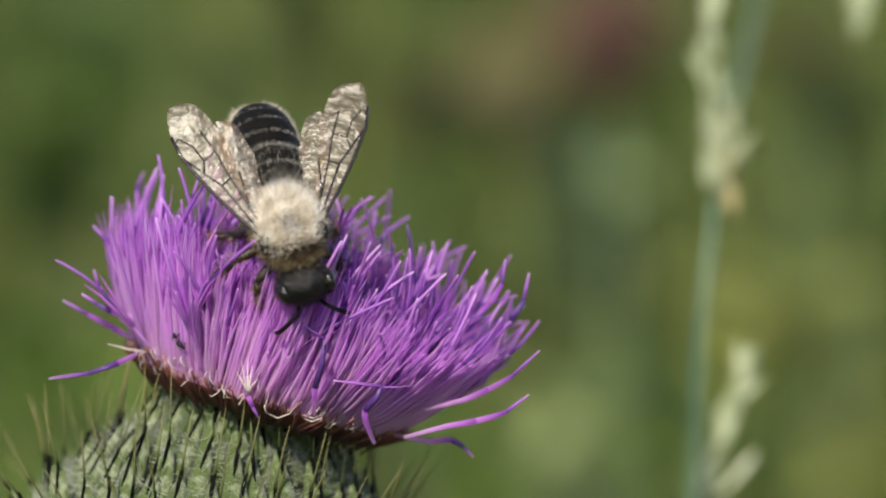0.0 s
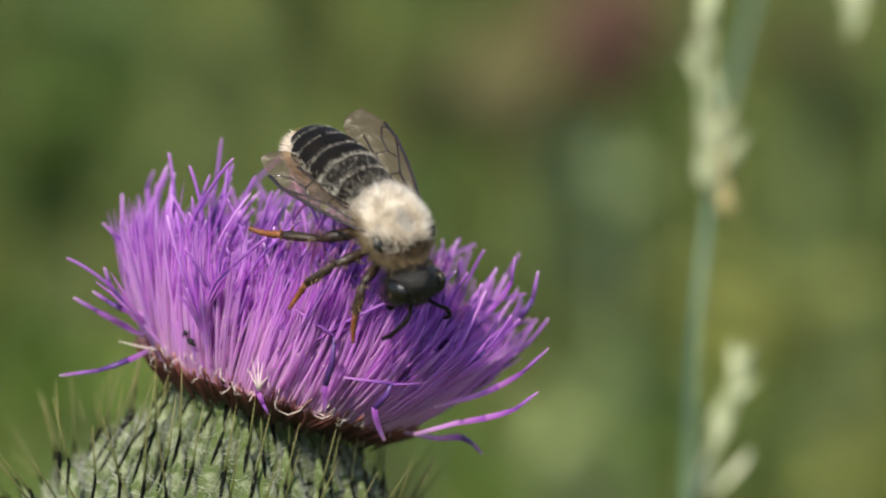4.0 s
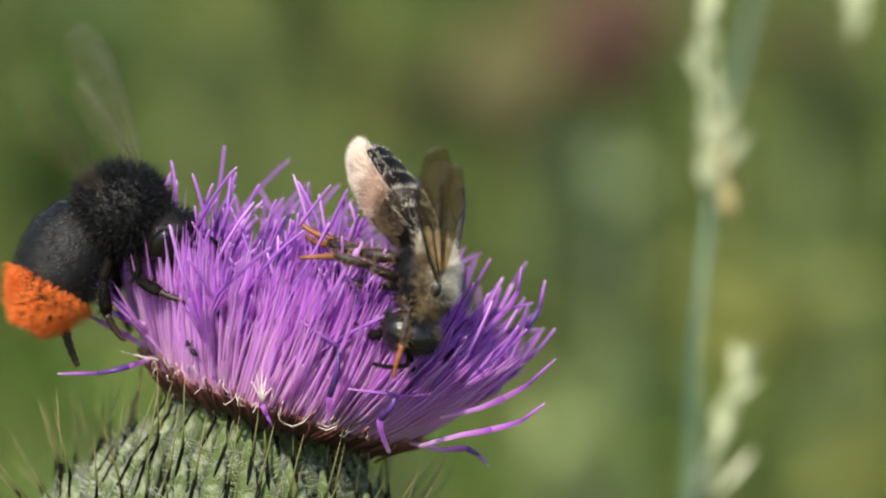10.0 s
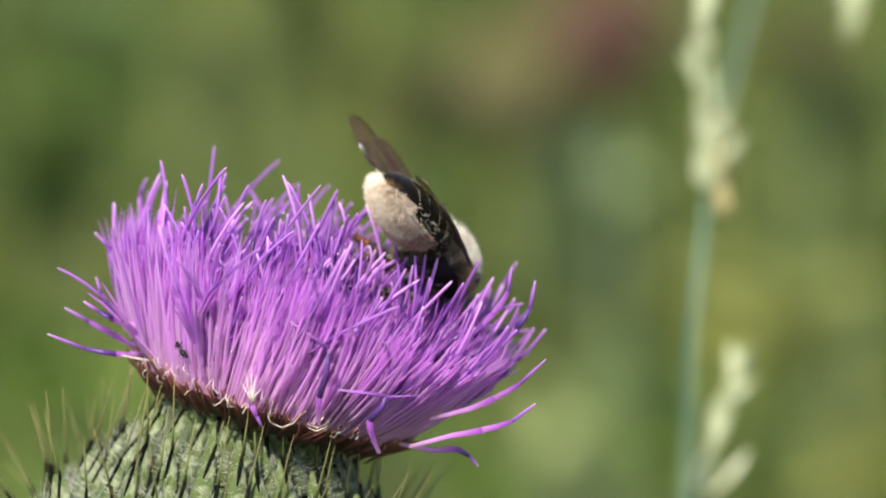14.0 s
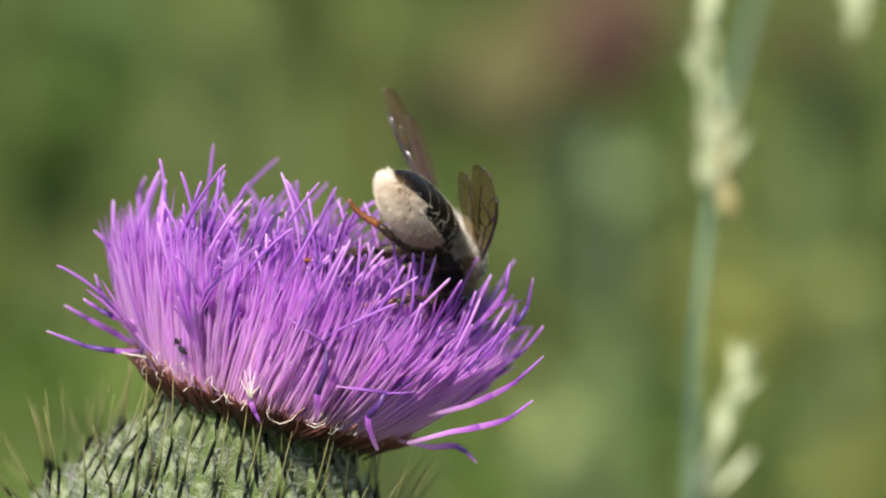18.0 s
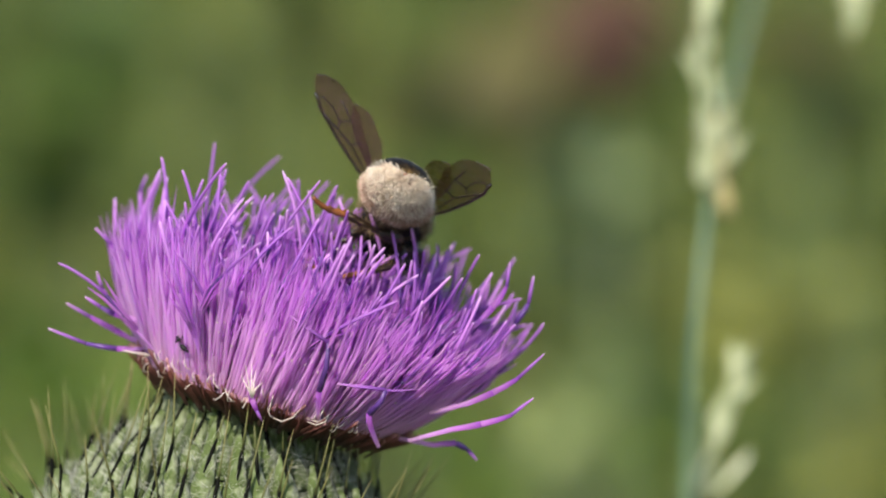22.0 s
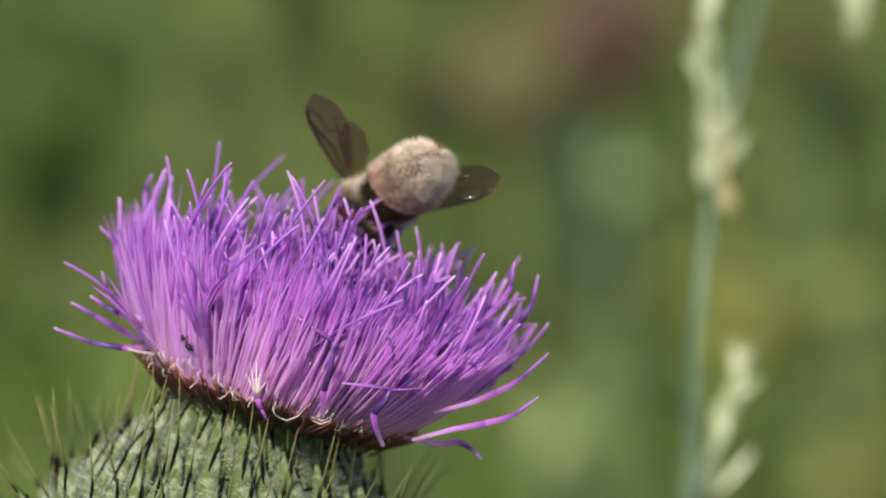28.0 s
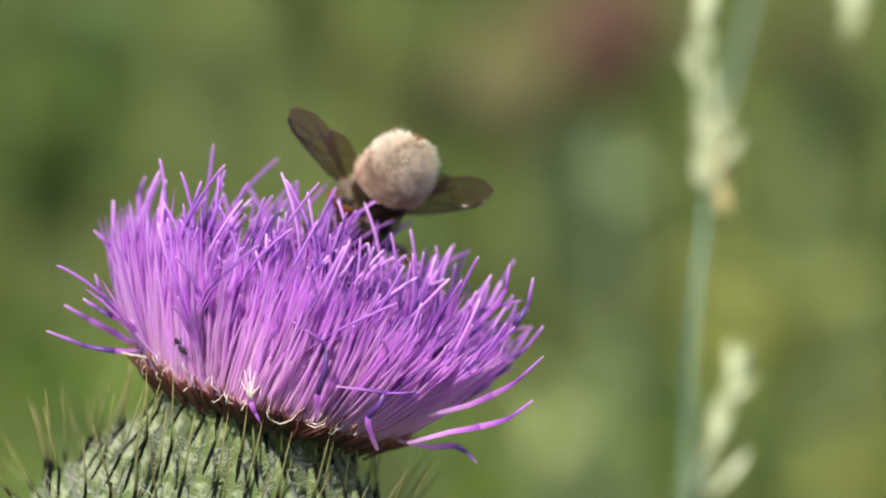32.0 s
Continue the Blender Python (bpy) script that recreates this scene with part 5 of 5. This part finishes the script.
    walk(bee_abdomen, [
        (0, aim(WAIST, (-0.80, 0.10, -0.59))),
        (0.5, aim(WAIST, (-0.89, -0.02, -0.45))),
        (1, aim(WAIST, (-0.82, 0.02, -0.57))),
        (1.5, aim(WAIST, (-0.67, 0.13, -0.73))),
        (2, aim(WAIST, (-0.78, 0.01, -0.63))),
        (2.5, aim(WAIST, (-0.69, -0.03, -0.73))),
        (3, aim(WAIST, (-0.84, -0.01, -0.54))),
        (3.5, aim(WAIST, (-0.84, 0.04, -0.54))),
        (4.5, aim(WAIST, (-0.80, 0.01, -0.60))),
        (5.5, aim(WAIST, (-0.75, 0.00, -0.66))),
        (6, aim(WAIST, (-0.83, -0.14, -0.54))),
        (6.5, aim(WAIST, (-0.82, -0.17, -0.54))),
        (7, aim(WAIST, (-0.79, -0.12, -0.60))),
        (7.5, aim(WAIST, (-0.77, -0.27, -0.58))),
        (8, aim(WAIST, (-0.78, -0.33, -0.53))),
        (8.5, aim(WAIST, (-0.81, -0.32, -0.49))),
        (8.8, aim(WAIST, (-0.80, 0.16, -0.58))),
        (9, aim(WAIST, (-0.77, 0.48, -0.42))),
        (9.5, aim(WAIST, (-0.64, 0.59, -0.49))),
        (10, aim(WAIST, (-0.72, 0.45, -0.52))),
        (10.5, aim(WAIST, (-0.67, 0.58, -0.47))),
        (11, aim(WAIST, (-0.66, 0.57, -0.49))),
        (11.5, aim(WAIST, (-0.71, 0.56, -0.43))),
        (12, aim(WAIST, (-0.71, 0.64, -0.28))),
        (12.5, aim(WAIST, (-0.79, 0.57, -0.22))),
        (13, aim(WAIST, (-0.77, 0.57, -0.27))),
        (13.5, aim(WAIST, (-0.97, 0.17, -0.14))),
        (14, aim(WAIST, (-0.92, -0.19, -0.33))),
        (14.5, aim(WAIST, (-0.95, -0.14, -0.27))),
        (16.5, aim(WAIST, (-0.92, -0.16, -0.35))),
        (17, aim(WAIST, (-0.93, -0.15, -0.34))),
        (17.5, aim(WAIST, (-0.93, -0.19, -0.31))),
        (18, aim(WAIST, (-0.94, -0.18, -0.28))),
        (18.5, aim(WAIST, (-0.93, -0.19, -0.30))),
        (19, aim(WAIST, (-1.00, -0.08, -0.03))),
        (19.5, aim(WAIST, (-1.00, -0.09, -0.03))),
        (20, aim(WAIST, (-0.99, -0.09, -0.07))),
        (20.5, aim(WAIST, (-0.99, -0.10, -0.07))),
        (21, aim(WAIST, (-0.99, -0.10, -0.07))),
        (21.5, aim(WAIST, (-0.98, -0.14, -0.15))),
        (22, aim(WAIST, (-0.98, -0.15, -0.09))),
        (22.5, aim(WAIST, (-0.97, -0.17, -0.15))),
        (23, aim(WAIST, (-0.97, -0.21, -0.11))),
        (23.5, aim(WAIST, (-0.98, -0.18, -0.03))),
        (24, aim(WAIST, (-0.99, -0.14, 0.00))),
        (24.5, aim(WAIST, (-0.98, -0.19, -0.08))),
        (25, aim(WAIST, (-0.98, -0.14, -0.12))),
        (25.5, aim(WAIST, (-0.99, -0.15, -0.04))),
        (26.5, aim(WAIST, (-0.96, -0.29, 0.04))),
        (27.5, aim(WAIST, (-0.98, 0.01, 0.19))),
        (28, aim(WAIST, (-0.97, 0.02, 0.23))),
        (28.5, aim(WAIST, (-0.97, 0.04, 0.24))),
        (29, aim(WAIST, (-0.97, 0.05, 0.25))),
        (29.5, aim(WAIST, (-0.97, 0.11, 0.23))),
        (30, aim(WAIST, (-0.96, 0.13, 0.24))),
        (30.5, aim(WAIST, (-0.97, 0.12, 0.20))),
        (31, aim(WAIST, (-0.97, 0.14, 0.19))),
        (31.5, aim(WAIST, (-0.98, 0.14, 0.17))),
        (32, aim(WAIST, (-0.97, 0.11, 0.20))),
    ])
    walk(bee_wings[0], [
        (0, wing_pose(1, (-0.82, 0.54, -0.21), (-0.20, -0.17, 0.96))),
        (0.5, wing_pose(1, (-0.96, 0.29, -0.02), (0.01, -0.37, 0.93))),
        (1, wing_pose(1, (-0.93, 0.34, -0.15), (-0.22, -0.40, 0.89))),
        (1.5, wing_pose(1, (-0.79, 0.46, -0.40), (-0.32, -0.27, 0.91))),
        (2, wing_pose(1, (-0.73, 0.57, -0.38), (-0.21, -0.25, 0.94))),
        (2.5, wing_pose(1, (-0.76, 0.59, -0.27), (-0.33, -0.19, 0.93))),
        (3, wing_pose(1, (-0.84, 0.48, -0.25), (-0.21, -0.29, 0.93))),
        (3.5, wing_pose(1, (-0.93, 0.14, -0.35), (-0.12, -0.50, 0.86))),
        (4.5, wing_pose(1, (-0.90, 0.29, -0.33))),
        (5.5, wing_pose(1, (-0.85, 0.43, -0.31))),
        (6, wing_pose(1, (-0.85, 0.46, -0.27))),
        (6.5, wing_pose(1, (-0.94, 0.25, -0.24))),
        (7, wing_pose(1, (-0.96, 0.20, -0.21))),
        (7.5, wing_pose(1, (-0.98, 0.09, -0.15))),
        (8, wing_pose(1, (-1.00, -0.02, -0.08))),
        (8.5, wing_pose(1, (-1.00, 0.08, 0.02))),
        (9, wing_pose(1, (-0.90, 0.35, -0.26), (-0.06, -0.82, 0.57))),
        (9.5, wing_pose(1, (-0.90, 0.39, -0.19), (-0.20, -0.83, 0.52))),
        (10, wing_pose(1, (-0.84, 0.55, -0.03), (-0.10, -0.83, 0.55))),
        (10.5, wing_pose(1, (-0.91, 0.31, -0.27), (-0.22, -0.79, 0.58))),
        (11, wing_pose(1, (-0.96, -0.12, -0.26), (0.04, -0.83, 0.56))),
        (11.5, wing_pose(1, (-0.96, 0.10, -0.28), (0.03, -0.85, 0.53))),
        (12, wing_pose(1, (-0.82, 0.57, -0.09))),
        (12.5, wing_pose(1, (-1.00, 0.07, -0.06))),
        (13, wing_pose(1, (-1.00, -0.04, -0.01), (-0.04, -0.86, 0.50))),
        (13.5, wing_pose(1, (-0.73, 0.68, -0.08))),
        (14, wing_pose(1, (-0.68, 0.73, -0.03))),
        (14.5, wing_pose(1, (-0.75, 0.64, 0.16))),
        (16.5, wing_pose(1, (-0.75, 0.66, 0.04))),
        (17, wing_pose(1, (-0.58, 0.81, -0.08))),
        (17.5, wing_pose(1, (-0.63, 0.78, 0.07))),
        (18, wing_pose(1, (-0.66, 0.72, 0.22))),
        (18.5, wing_pose(1, (-0.67, 0.65, 0.35))),
        (19, wing_pose(1, (-0.68, 0.59, 0.44))),
        (19.5, wing_pose(1, (-0.79, 0.51, 0.33))),
        (20, wing_pose(1, (-0.79, 0.26, 0.56))),
        (20.5, wing_pose(1, (-0.90, 0.30, 0.32))),
        (21, wing_pose(1, (-0.83, 0.44, 0.35))),
        (21.5, wing_pose(1, (-0.93, 0.33, 0.18))),
        (22, wing_pose(1, (-0.80, 0.53, 0.29))),
        (22.5, wing_pose(1, (-0.77, 0.55, 0.33))),
        (23, wing_pose(1, (-0.74, 0.57, 0.36))),
        (23.5, wing_pose(1, (-0.78, 0.50, 0.38))),
        (24, wing_pose(1, (-0.82, 0.42, 0.39))),
        (24.5, wing_pose(1, (-0.94, 0.24, 0.22))),
        (25, wing_pose(1, (-0.92, 0.35, 0.15))),
        (25.5, wing_pose(1, (-0.94, 0.33, 0.05))),
        (26.5, wing_pose(1, (-0.88, 0.48, 0.03))),
        (27.5, wing_pose(1, (-0.79, 0.61, 0.03))),
        (28, wing_pose(1, (-0.76, 0.65, 0.08))),
        (28.5, wing_pose(1, (-0.75, 0.66, 0.06))),
        (29, wing_pose(1, (-0.73, 0.68, 0.03))),
        (29.5, wing_pose(1, (-0.71, 0.70, 0.02))),
        (30, wing_pose(1, (-0.68, 0.73, 0.02))),
        (30.5, wing_pose(1, (-0.66, 0.75, 0.04))),
        (31, wing_pose(1, (-0.64, 0.77, 0.05))),
        (31.5, wing_pose(1, (-0.70, 0.72, 0.01))),
        (32, wing_pose(1, (-0.75, 0.66, -0.04))),
    ])
    walk(bee_wings[1], [
        (0, wing_pose(-1, (-0.94, -0.32, -0.09))),
        (0.5, wing_pose(-1, (-0.87, -0.44, -0.20))),
        (1, wing_pose(-1, (-0.86, -0.13, -0.50))),
        (1.5, wing_pose(-1, (-0.83, -0.47, -0.31))),
        (2, wing_pose(-1, (-0.86, -0.50, -0.13))),
        (2.5, wing_pose(-1, (-0.77, -0.60, -0.19))),
        (3, wing_pose(-1, (-0.85, -0.52, -0.03))),
        (3.5, wing_pose(-1, (-0.84, -0.16, -0.52))),
        (4.5, wing_pose(-1, (-0.90, -0.26, -0.35))),
        (5.5, wing_pose(-1, (-0.89, -0.41, -0.20), (0.05, -0.87, 0.49))),
        (6, wing_pose(-1, (-0.78, -0.55, -0.31), (0.19, -0.79, 0.58))),
        (6.5, wing_pose(-1, (-0.89, -0.44, -0.12), (0.19, -0.87, 0.45))),
        (7, wing_pose(-1, (-0.88, -0.18, -0.44), (0.22, -0.90, 0.36))),
        (7.5, wing_pose(-1, (-0.82, -0.24, -0.53), (0.30, -0.87, 0.38))),
        (8, wing_pose(-1, (-0.74, -0.30, -0.61), (0.35, -0.85, 0.40))),
        (8.5, wing_pose(-1, (-0.80, -0.20, -0.57), (0.24, -0.89, 0.40))),
        (9, wing_pose(-1, (-0.68, -0.73, -0.10), (-0.06, -0.82, 0.57))),
        (9.5, wing_pose(-1, (-0.75, -0.66, 0.05), (-0.20, -0.83, 0.52))),
        (10, wing_pose(-1, (-0.67, -0.74, 0.01), (-0.10, -0.83, 0.55))),
        (10.5, wing_pose(-1, (-0.90, -0.40, -0.15), (-0.22, -0.79, 0.58))),
        (11, wing_pose(-1, (-0.53, 0.72, -0.45), (0.04, -0.83, 0.56))),
        (11.5, wing_pose(-1, (-0.77, 0.62, -0.14), (0.03, -0.85, 0.53))),
        (12, wing_pose(-1, (-0.48, -0.88, 0.03))),
        (12.5, wing_pose(-1, (-0.66, -0.75, -0.05))),
        (13, wing_pose(-1, (-0.75, -0.60, -0.30), (-0.04, -0.86, 0.50))),
        (13.5, wing_pose(-1, (-1.00, -0.07, -0.04))),
        (14, wing_pose(-1, (-0.98, -0.10, -0.18))),
        (14.5, wing_pose(-1, (-0.96, -0.08, -0.26))),
        (16.5, wing_pose(-1, (-0.81, -0.29, -0.50))),
        (17, wing_pose(-1, (-0.88, -0.47, -0.08))),
        (17.5, wing_pose(-1, (-0.93, -0.37, 0.02))),
        (18, wing_pose(-1, (-0.95, -0.27, 0.12))),
        (18.5, wing_pose(-1, (-0.94, -0.33, 0.04))),
        (19, wing_pose(-1, (-0.92, -0.39, -0.01))),
        (19.5, wing_pose(-1, (-0.93, -0.35, 0.11))),
        (20, wing_pose(-1, (-0.90, -0.40, 0.15))),
        (20.5, wing_pose(-1, (-0.91, -0.37, 0.19))),
        (21, wing_pose(-1, (-0.92, -0.37, 0.13))),
        (21.5, wing_pose(-1, (-0.86, -0.52, -0.03))),
        (22, wing_pose(-1, (-0.92, -0.38, 0.12))),
        (22.5, wing_pose(-1, (-0.91, -0.39, 0.16))),
        (23, wing_pose(-1, (-0.90, -0.39, 0.19))),
        (23.5, wing_pose(-1, (-0.90, -0.42, 0.12))),
        (24, wing_pose(-1, (-0.89, -0.45, 0.05))),
        (24.5, wing_pose(-1, (-0.85, -0.52, -0.09))),
        (25, wing_pose(-1, (-0.83, -0.54, -0.12))),
        (25.5, wing_pose(-1, (-0.85, -0.52, -0.09))),
        (26.5, wing_pose(-1, (-0.90, -0.43, 0.08))),
        (27.5, wing_pose(-1, (-0.92, -0.32, 0.24))),
        (28, wing_pose(-1, (-0.93, -0.29, 0.22))),
        (28.5, wing_pose(-1, (-0.93, -0.33, 0.17))),
        (29, wing_pose(-1, (-0.92, -0.37, 0.13))),
        (29.5, wing_pose(-1, (-0.91, -0.40, 0.09))),
        (30, wing_pose(-1, (-0.90, -0.43, 0.05))),
        (30.5, wing_pose(-1, (-0.93, -0.34, 0.12))),
        (31, wing_pose(-1, (-0.95, -0.24, 0.19))),
        (31.5, wing_pose(-1, (-0.94, -0.30, 0.15))),
        (32, wing_pose(-1, (-0.93, -0.35, 0.12))),
    ])
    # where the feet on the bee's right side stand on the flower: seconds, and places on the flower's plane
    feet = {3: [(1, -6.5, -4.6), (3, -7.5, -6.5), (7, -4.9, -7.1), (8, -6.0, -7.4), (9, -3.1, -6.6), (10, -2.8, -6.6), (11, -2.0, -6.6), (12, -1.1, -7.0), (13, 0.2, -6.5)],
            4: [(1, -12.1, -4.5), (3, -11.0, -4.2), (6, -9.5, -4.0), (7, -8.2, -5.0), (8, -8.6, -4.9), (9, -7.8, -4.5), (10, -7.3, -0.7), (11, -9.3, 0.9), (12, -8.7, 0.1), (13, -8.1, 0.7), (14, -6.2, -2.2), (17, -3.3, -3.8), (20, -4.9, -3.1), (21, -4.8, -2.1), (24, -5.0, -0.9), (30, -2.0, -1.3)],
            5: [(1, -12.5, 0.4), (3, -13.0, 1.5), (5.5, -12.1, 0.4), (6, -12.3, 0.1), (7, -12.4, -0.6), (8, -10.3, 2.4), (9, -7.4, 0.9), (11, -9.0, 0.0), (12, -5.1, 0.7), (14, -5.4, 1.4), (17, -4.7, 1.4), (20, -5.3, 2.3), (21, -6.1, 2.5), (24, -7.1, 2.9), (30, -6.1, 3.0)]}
    # the legs on the other side are drawn in under the body
    tucked = {0: (2.0, 1.0, -4.2), 1: (0.3, 1.4, -5.2), 2: (-2.6, 1.3, -5.6)}
    stand, still = dict(bee_rows), Matrix.Identity(3).to_quaternion()
    rnd = random.Random(91)
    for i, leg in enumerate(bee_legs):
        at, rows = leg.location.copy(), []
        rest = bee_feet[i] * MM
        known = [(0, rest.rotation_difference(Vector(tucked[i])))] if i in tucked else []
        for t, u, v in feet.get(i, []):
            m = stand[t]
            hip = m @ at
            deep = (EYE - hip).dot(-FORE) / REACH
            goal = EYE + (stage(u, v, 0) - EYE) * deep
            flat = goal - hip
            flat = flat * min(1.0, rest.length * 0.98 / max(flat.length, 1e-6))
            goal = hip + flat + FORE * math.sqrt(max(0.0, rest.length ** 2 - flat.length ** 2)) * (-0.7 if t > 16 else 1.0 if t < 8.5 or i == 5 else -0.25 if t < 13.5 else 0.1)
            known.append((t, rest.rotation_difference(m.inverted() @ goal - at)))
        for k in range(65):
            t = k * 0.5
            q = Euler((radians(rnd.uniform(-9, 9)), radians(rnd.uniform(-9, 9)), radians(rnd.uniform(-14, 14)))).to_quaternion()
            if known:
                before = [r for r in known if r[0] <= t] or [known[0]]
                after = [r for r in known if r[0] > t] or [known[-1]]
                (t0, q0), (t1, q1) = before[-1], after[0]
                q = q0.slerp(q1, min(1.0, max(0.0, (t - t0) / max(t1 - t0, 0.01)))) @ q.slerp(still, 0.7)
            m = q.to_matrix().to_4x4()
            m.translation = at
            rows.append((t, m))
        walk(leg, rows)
    walk(bumblebee, [
        (0, stage_pose((77.60, 82.94, -60.00), (-0.35, -0.10, 0.93), (-0.24, 0.97, 0.01))),
        (7.9, stage_pose((45.94, 46.97, -50.00), (-0.35, -0.10, 0.93), (-0.24, 0.97, 0.01))),
        (8.2, stage_pose((27.79, 27.21, -35.00), (-0.35, -0.10, 0.93), (-0.24, 0.97, 0.01))),
        (8.4, stage_pose((17.65, 19.05, -30.00), (-0.35, -0.10, 0.93), (-0.24, 0.97, 0.01))),
        (8.5, stage_pose((9.31, 14.19, -25.00), (-0.35, -0.10, 0.93), (-0.24, 0.97, 0.01))),
        (8.6, stage_pose((0.15, 11.77, -22.00), (-0.35, -0.10, 0.93), (-0.24, 0.97, 0.01))),
        (8.7, stage_pose((-8.79, 10.52, -18.00), (-0.35, -0.10, 0.93), (-0.24, 0.97, 0.01))),
        (8.8, stage_pose((-15.53, 8.21, -14.00), (0.10, -0.10, 0.99), (-0.31, 0.94, 0.13))),
        (8.9, stage_pose((-20.22, 5.18, -6.00), (0.10, -0.10, 0.99), (-0.31, 0.94, 0.13))),
        (9.0, stage_pose((-22.75, 4.66, 2.00), (0.87, 0.38, 0.32), (-0.44, 0.88, 0.15))),
        (9.1, stage_pose((-25.27, 0.68, 7.00), (0.92, 0.15, 0.36), (-0.24, 0.94, 0.23))),
        (9.2, stage_pose((-26.89, -3.84, 7.00), (0.92, 0.15, 0.36), (-0.24, 0.94, 0.23))),
        (9.3, stage_pose((-24.63, -8.03, 7.00), (0.92, 0.15, 0.36), (-0.24, 0.94, 0.23))),
        (9.4, stage_pose((-24.37, -9.64, 7.00), (0.92, 0.15, 0.36), (-0.24, 0.94, 0.23))),
        (9.5, stage_pose((-25.43, -8.83, 7.00), (0.92, 0.15, 0.36), (-0.24, 0.94, 0.23))),
        (9.6, stage_pose((-24.56, -6.29, 7.00), (0.88, -0.21, 0.42), (0.03, 0.92, 0.39))),
        (9.7, stage_pose((-22.47, -3.22, 7.00), (0.88, -0.21, 0.42), (0.03, 0.92, 0.39))),
        (9.8, stage_pose((-21.08, -0.97, 7.00), (0.88, -0.21, 0.42), (0.03, 0.92, 0.39))),
        (9.9, stage_pose((-19.28, 1.52, 7.00), (0.88, -0.21, 0.42), (0.03, 0.92, 0.39))),
        (10.0, stage_pose((-18.31, 2.26, 7.00), (0.88, -0.21, 0.42), (0.03, 0.92, 0.39))),
        (10.1, stage_pose((-18.76, 1.00, 7.00), (0.88, -0.21, 0.42), (0.03, 0.92, 0.39))),
        (10.2, stage_pose((-18.50, 0.16, 7.00), (0.88, -0.21, 0.42), (0.03, 0.92, 0.39))),
        (10.3, stage_pose((-18.25, 0.74, 7.00), (0.88, -0.21, 0.42), (0.03, 0.92, 0.39))),
        (10.4, stage_pose((-17.28, 1.29, 7.00), (0.88, -0.21, 0.42), (0.03, 0.92, 0.39))),
        (10.5, stage_pose((-17.73, 1.93, 7.00), (0.88, -0.21, 0.42), (0.03, 0.92, 0.39))),
        (10.6, stage_pose((-18.76, 1.39, 7.00), (0.88, -0.21, 0.42), (0.03, 0.92, 0.39))),
        (10.7, stage_pose((-18.12, 1.93, 7.00), (0.88, -0.21, 0.42), (0.03, 0.92, 0.39))),
        (10.8, stage_pose((-18.12, 4.96, 7.00), (0.88, -0.21, 0.42), (0.03, 0.92, 0.39))),
        (10.9, stage_pose((-18.76, 8.22, 7.00), (0.74, 0.08, 0.67), (-0.29, 0.93, 0.21))),
        (11.0, stage_pose((-17.96, 11.95, 7.00), (0.74, 0.08, 0.67), (-0.29, 0.93, 0.21))),
        (11.1, stage_pose((-17.70, 16.47, 7.00), (0.74, 0.08, 0.67), (-0.29, 0.93, 0.21))),
        (11.3, stage_pose((-15.84, 30.05, -10.00), (0.87, 0.38, 0.32), (-0.44, 0.88, 0.15))),
        (12.5, stage_pose((4.96, 74.40, -60.00), (0.87, 0.38, 0.32), (-0.44, 0.88, 0.15))),
        (32, stage_pose((86.13, 101.55, -90.00), (0.87, 0.38, 0.32), (-0.44, 0.88, 0.15))),
    ])
    straight, hung = (-0.97, 0.0, -0.22), (-0.10, -0.61, -0.79)
    half = [(a + b) / 2 for a, b in zip(straight, hung)]
    walk(bumble_abdomen, [(t, aim((-2.0, 0, -0.6), w)) for t, w in ((0, straight), (9.6, straight), (9.85, half), (10.05, hung), (10.7, hung), (10.95, straight), (32, straight))])
    for s, wing in zip((1, -1), bumble_wings):
        def beat(up):
            m = Matrix.Rotation(radians(up) * s, 4, "X") @ Matrix.Rotation(radians(118 * s), 4, "Z")
            m.translation = Vector((0.4, 1.9 * s, 1.5)) * MM
            return m
        rows = [(0, beat(10)), (8.2, beat(10))]
        rows += [(8.3 + k / 30, beat(84 if k % 2 else 14)) for k in range(92)]
        walk(wing, rows + [(32, beat(10))])
    walk(fly, [(t, stage_pose(p, f, (0, 1, 0.2))) for t, p, f in [
        (0, (-90, 40, -60), (1, 0, 0)), (8.0, (-40, 8, -25), (1, 0.1, 0)), (8.2, (-20.5, 7.4, -25), (1, 0.2, 0)), (8.3, (-14, 8.2, -25), (1, 0.3, 0)),
        (8.4, (-8.8, 9.4, -25), (0.9, 0.5, 0)), (8.5, (-6.2, 9.5, -25), (0.7, 0.7, 0)), (8.6, (-7.7, 10.6, -25), (0.3, 0.8, 0.4)), (8.7, (-14, 11.6, -25), (-0.6, 0.5, 0.4)),
        (8.9, (-40, 18, -30), (-0.9, 0.3, 0.2)), (32, (-120, 60, -80), (-0.9, 0.3, 0.2))]])


motions()
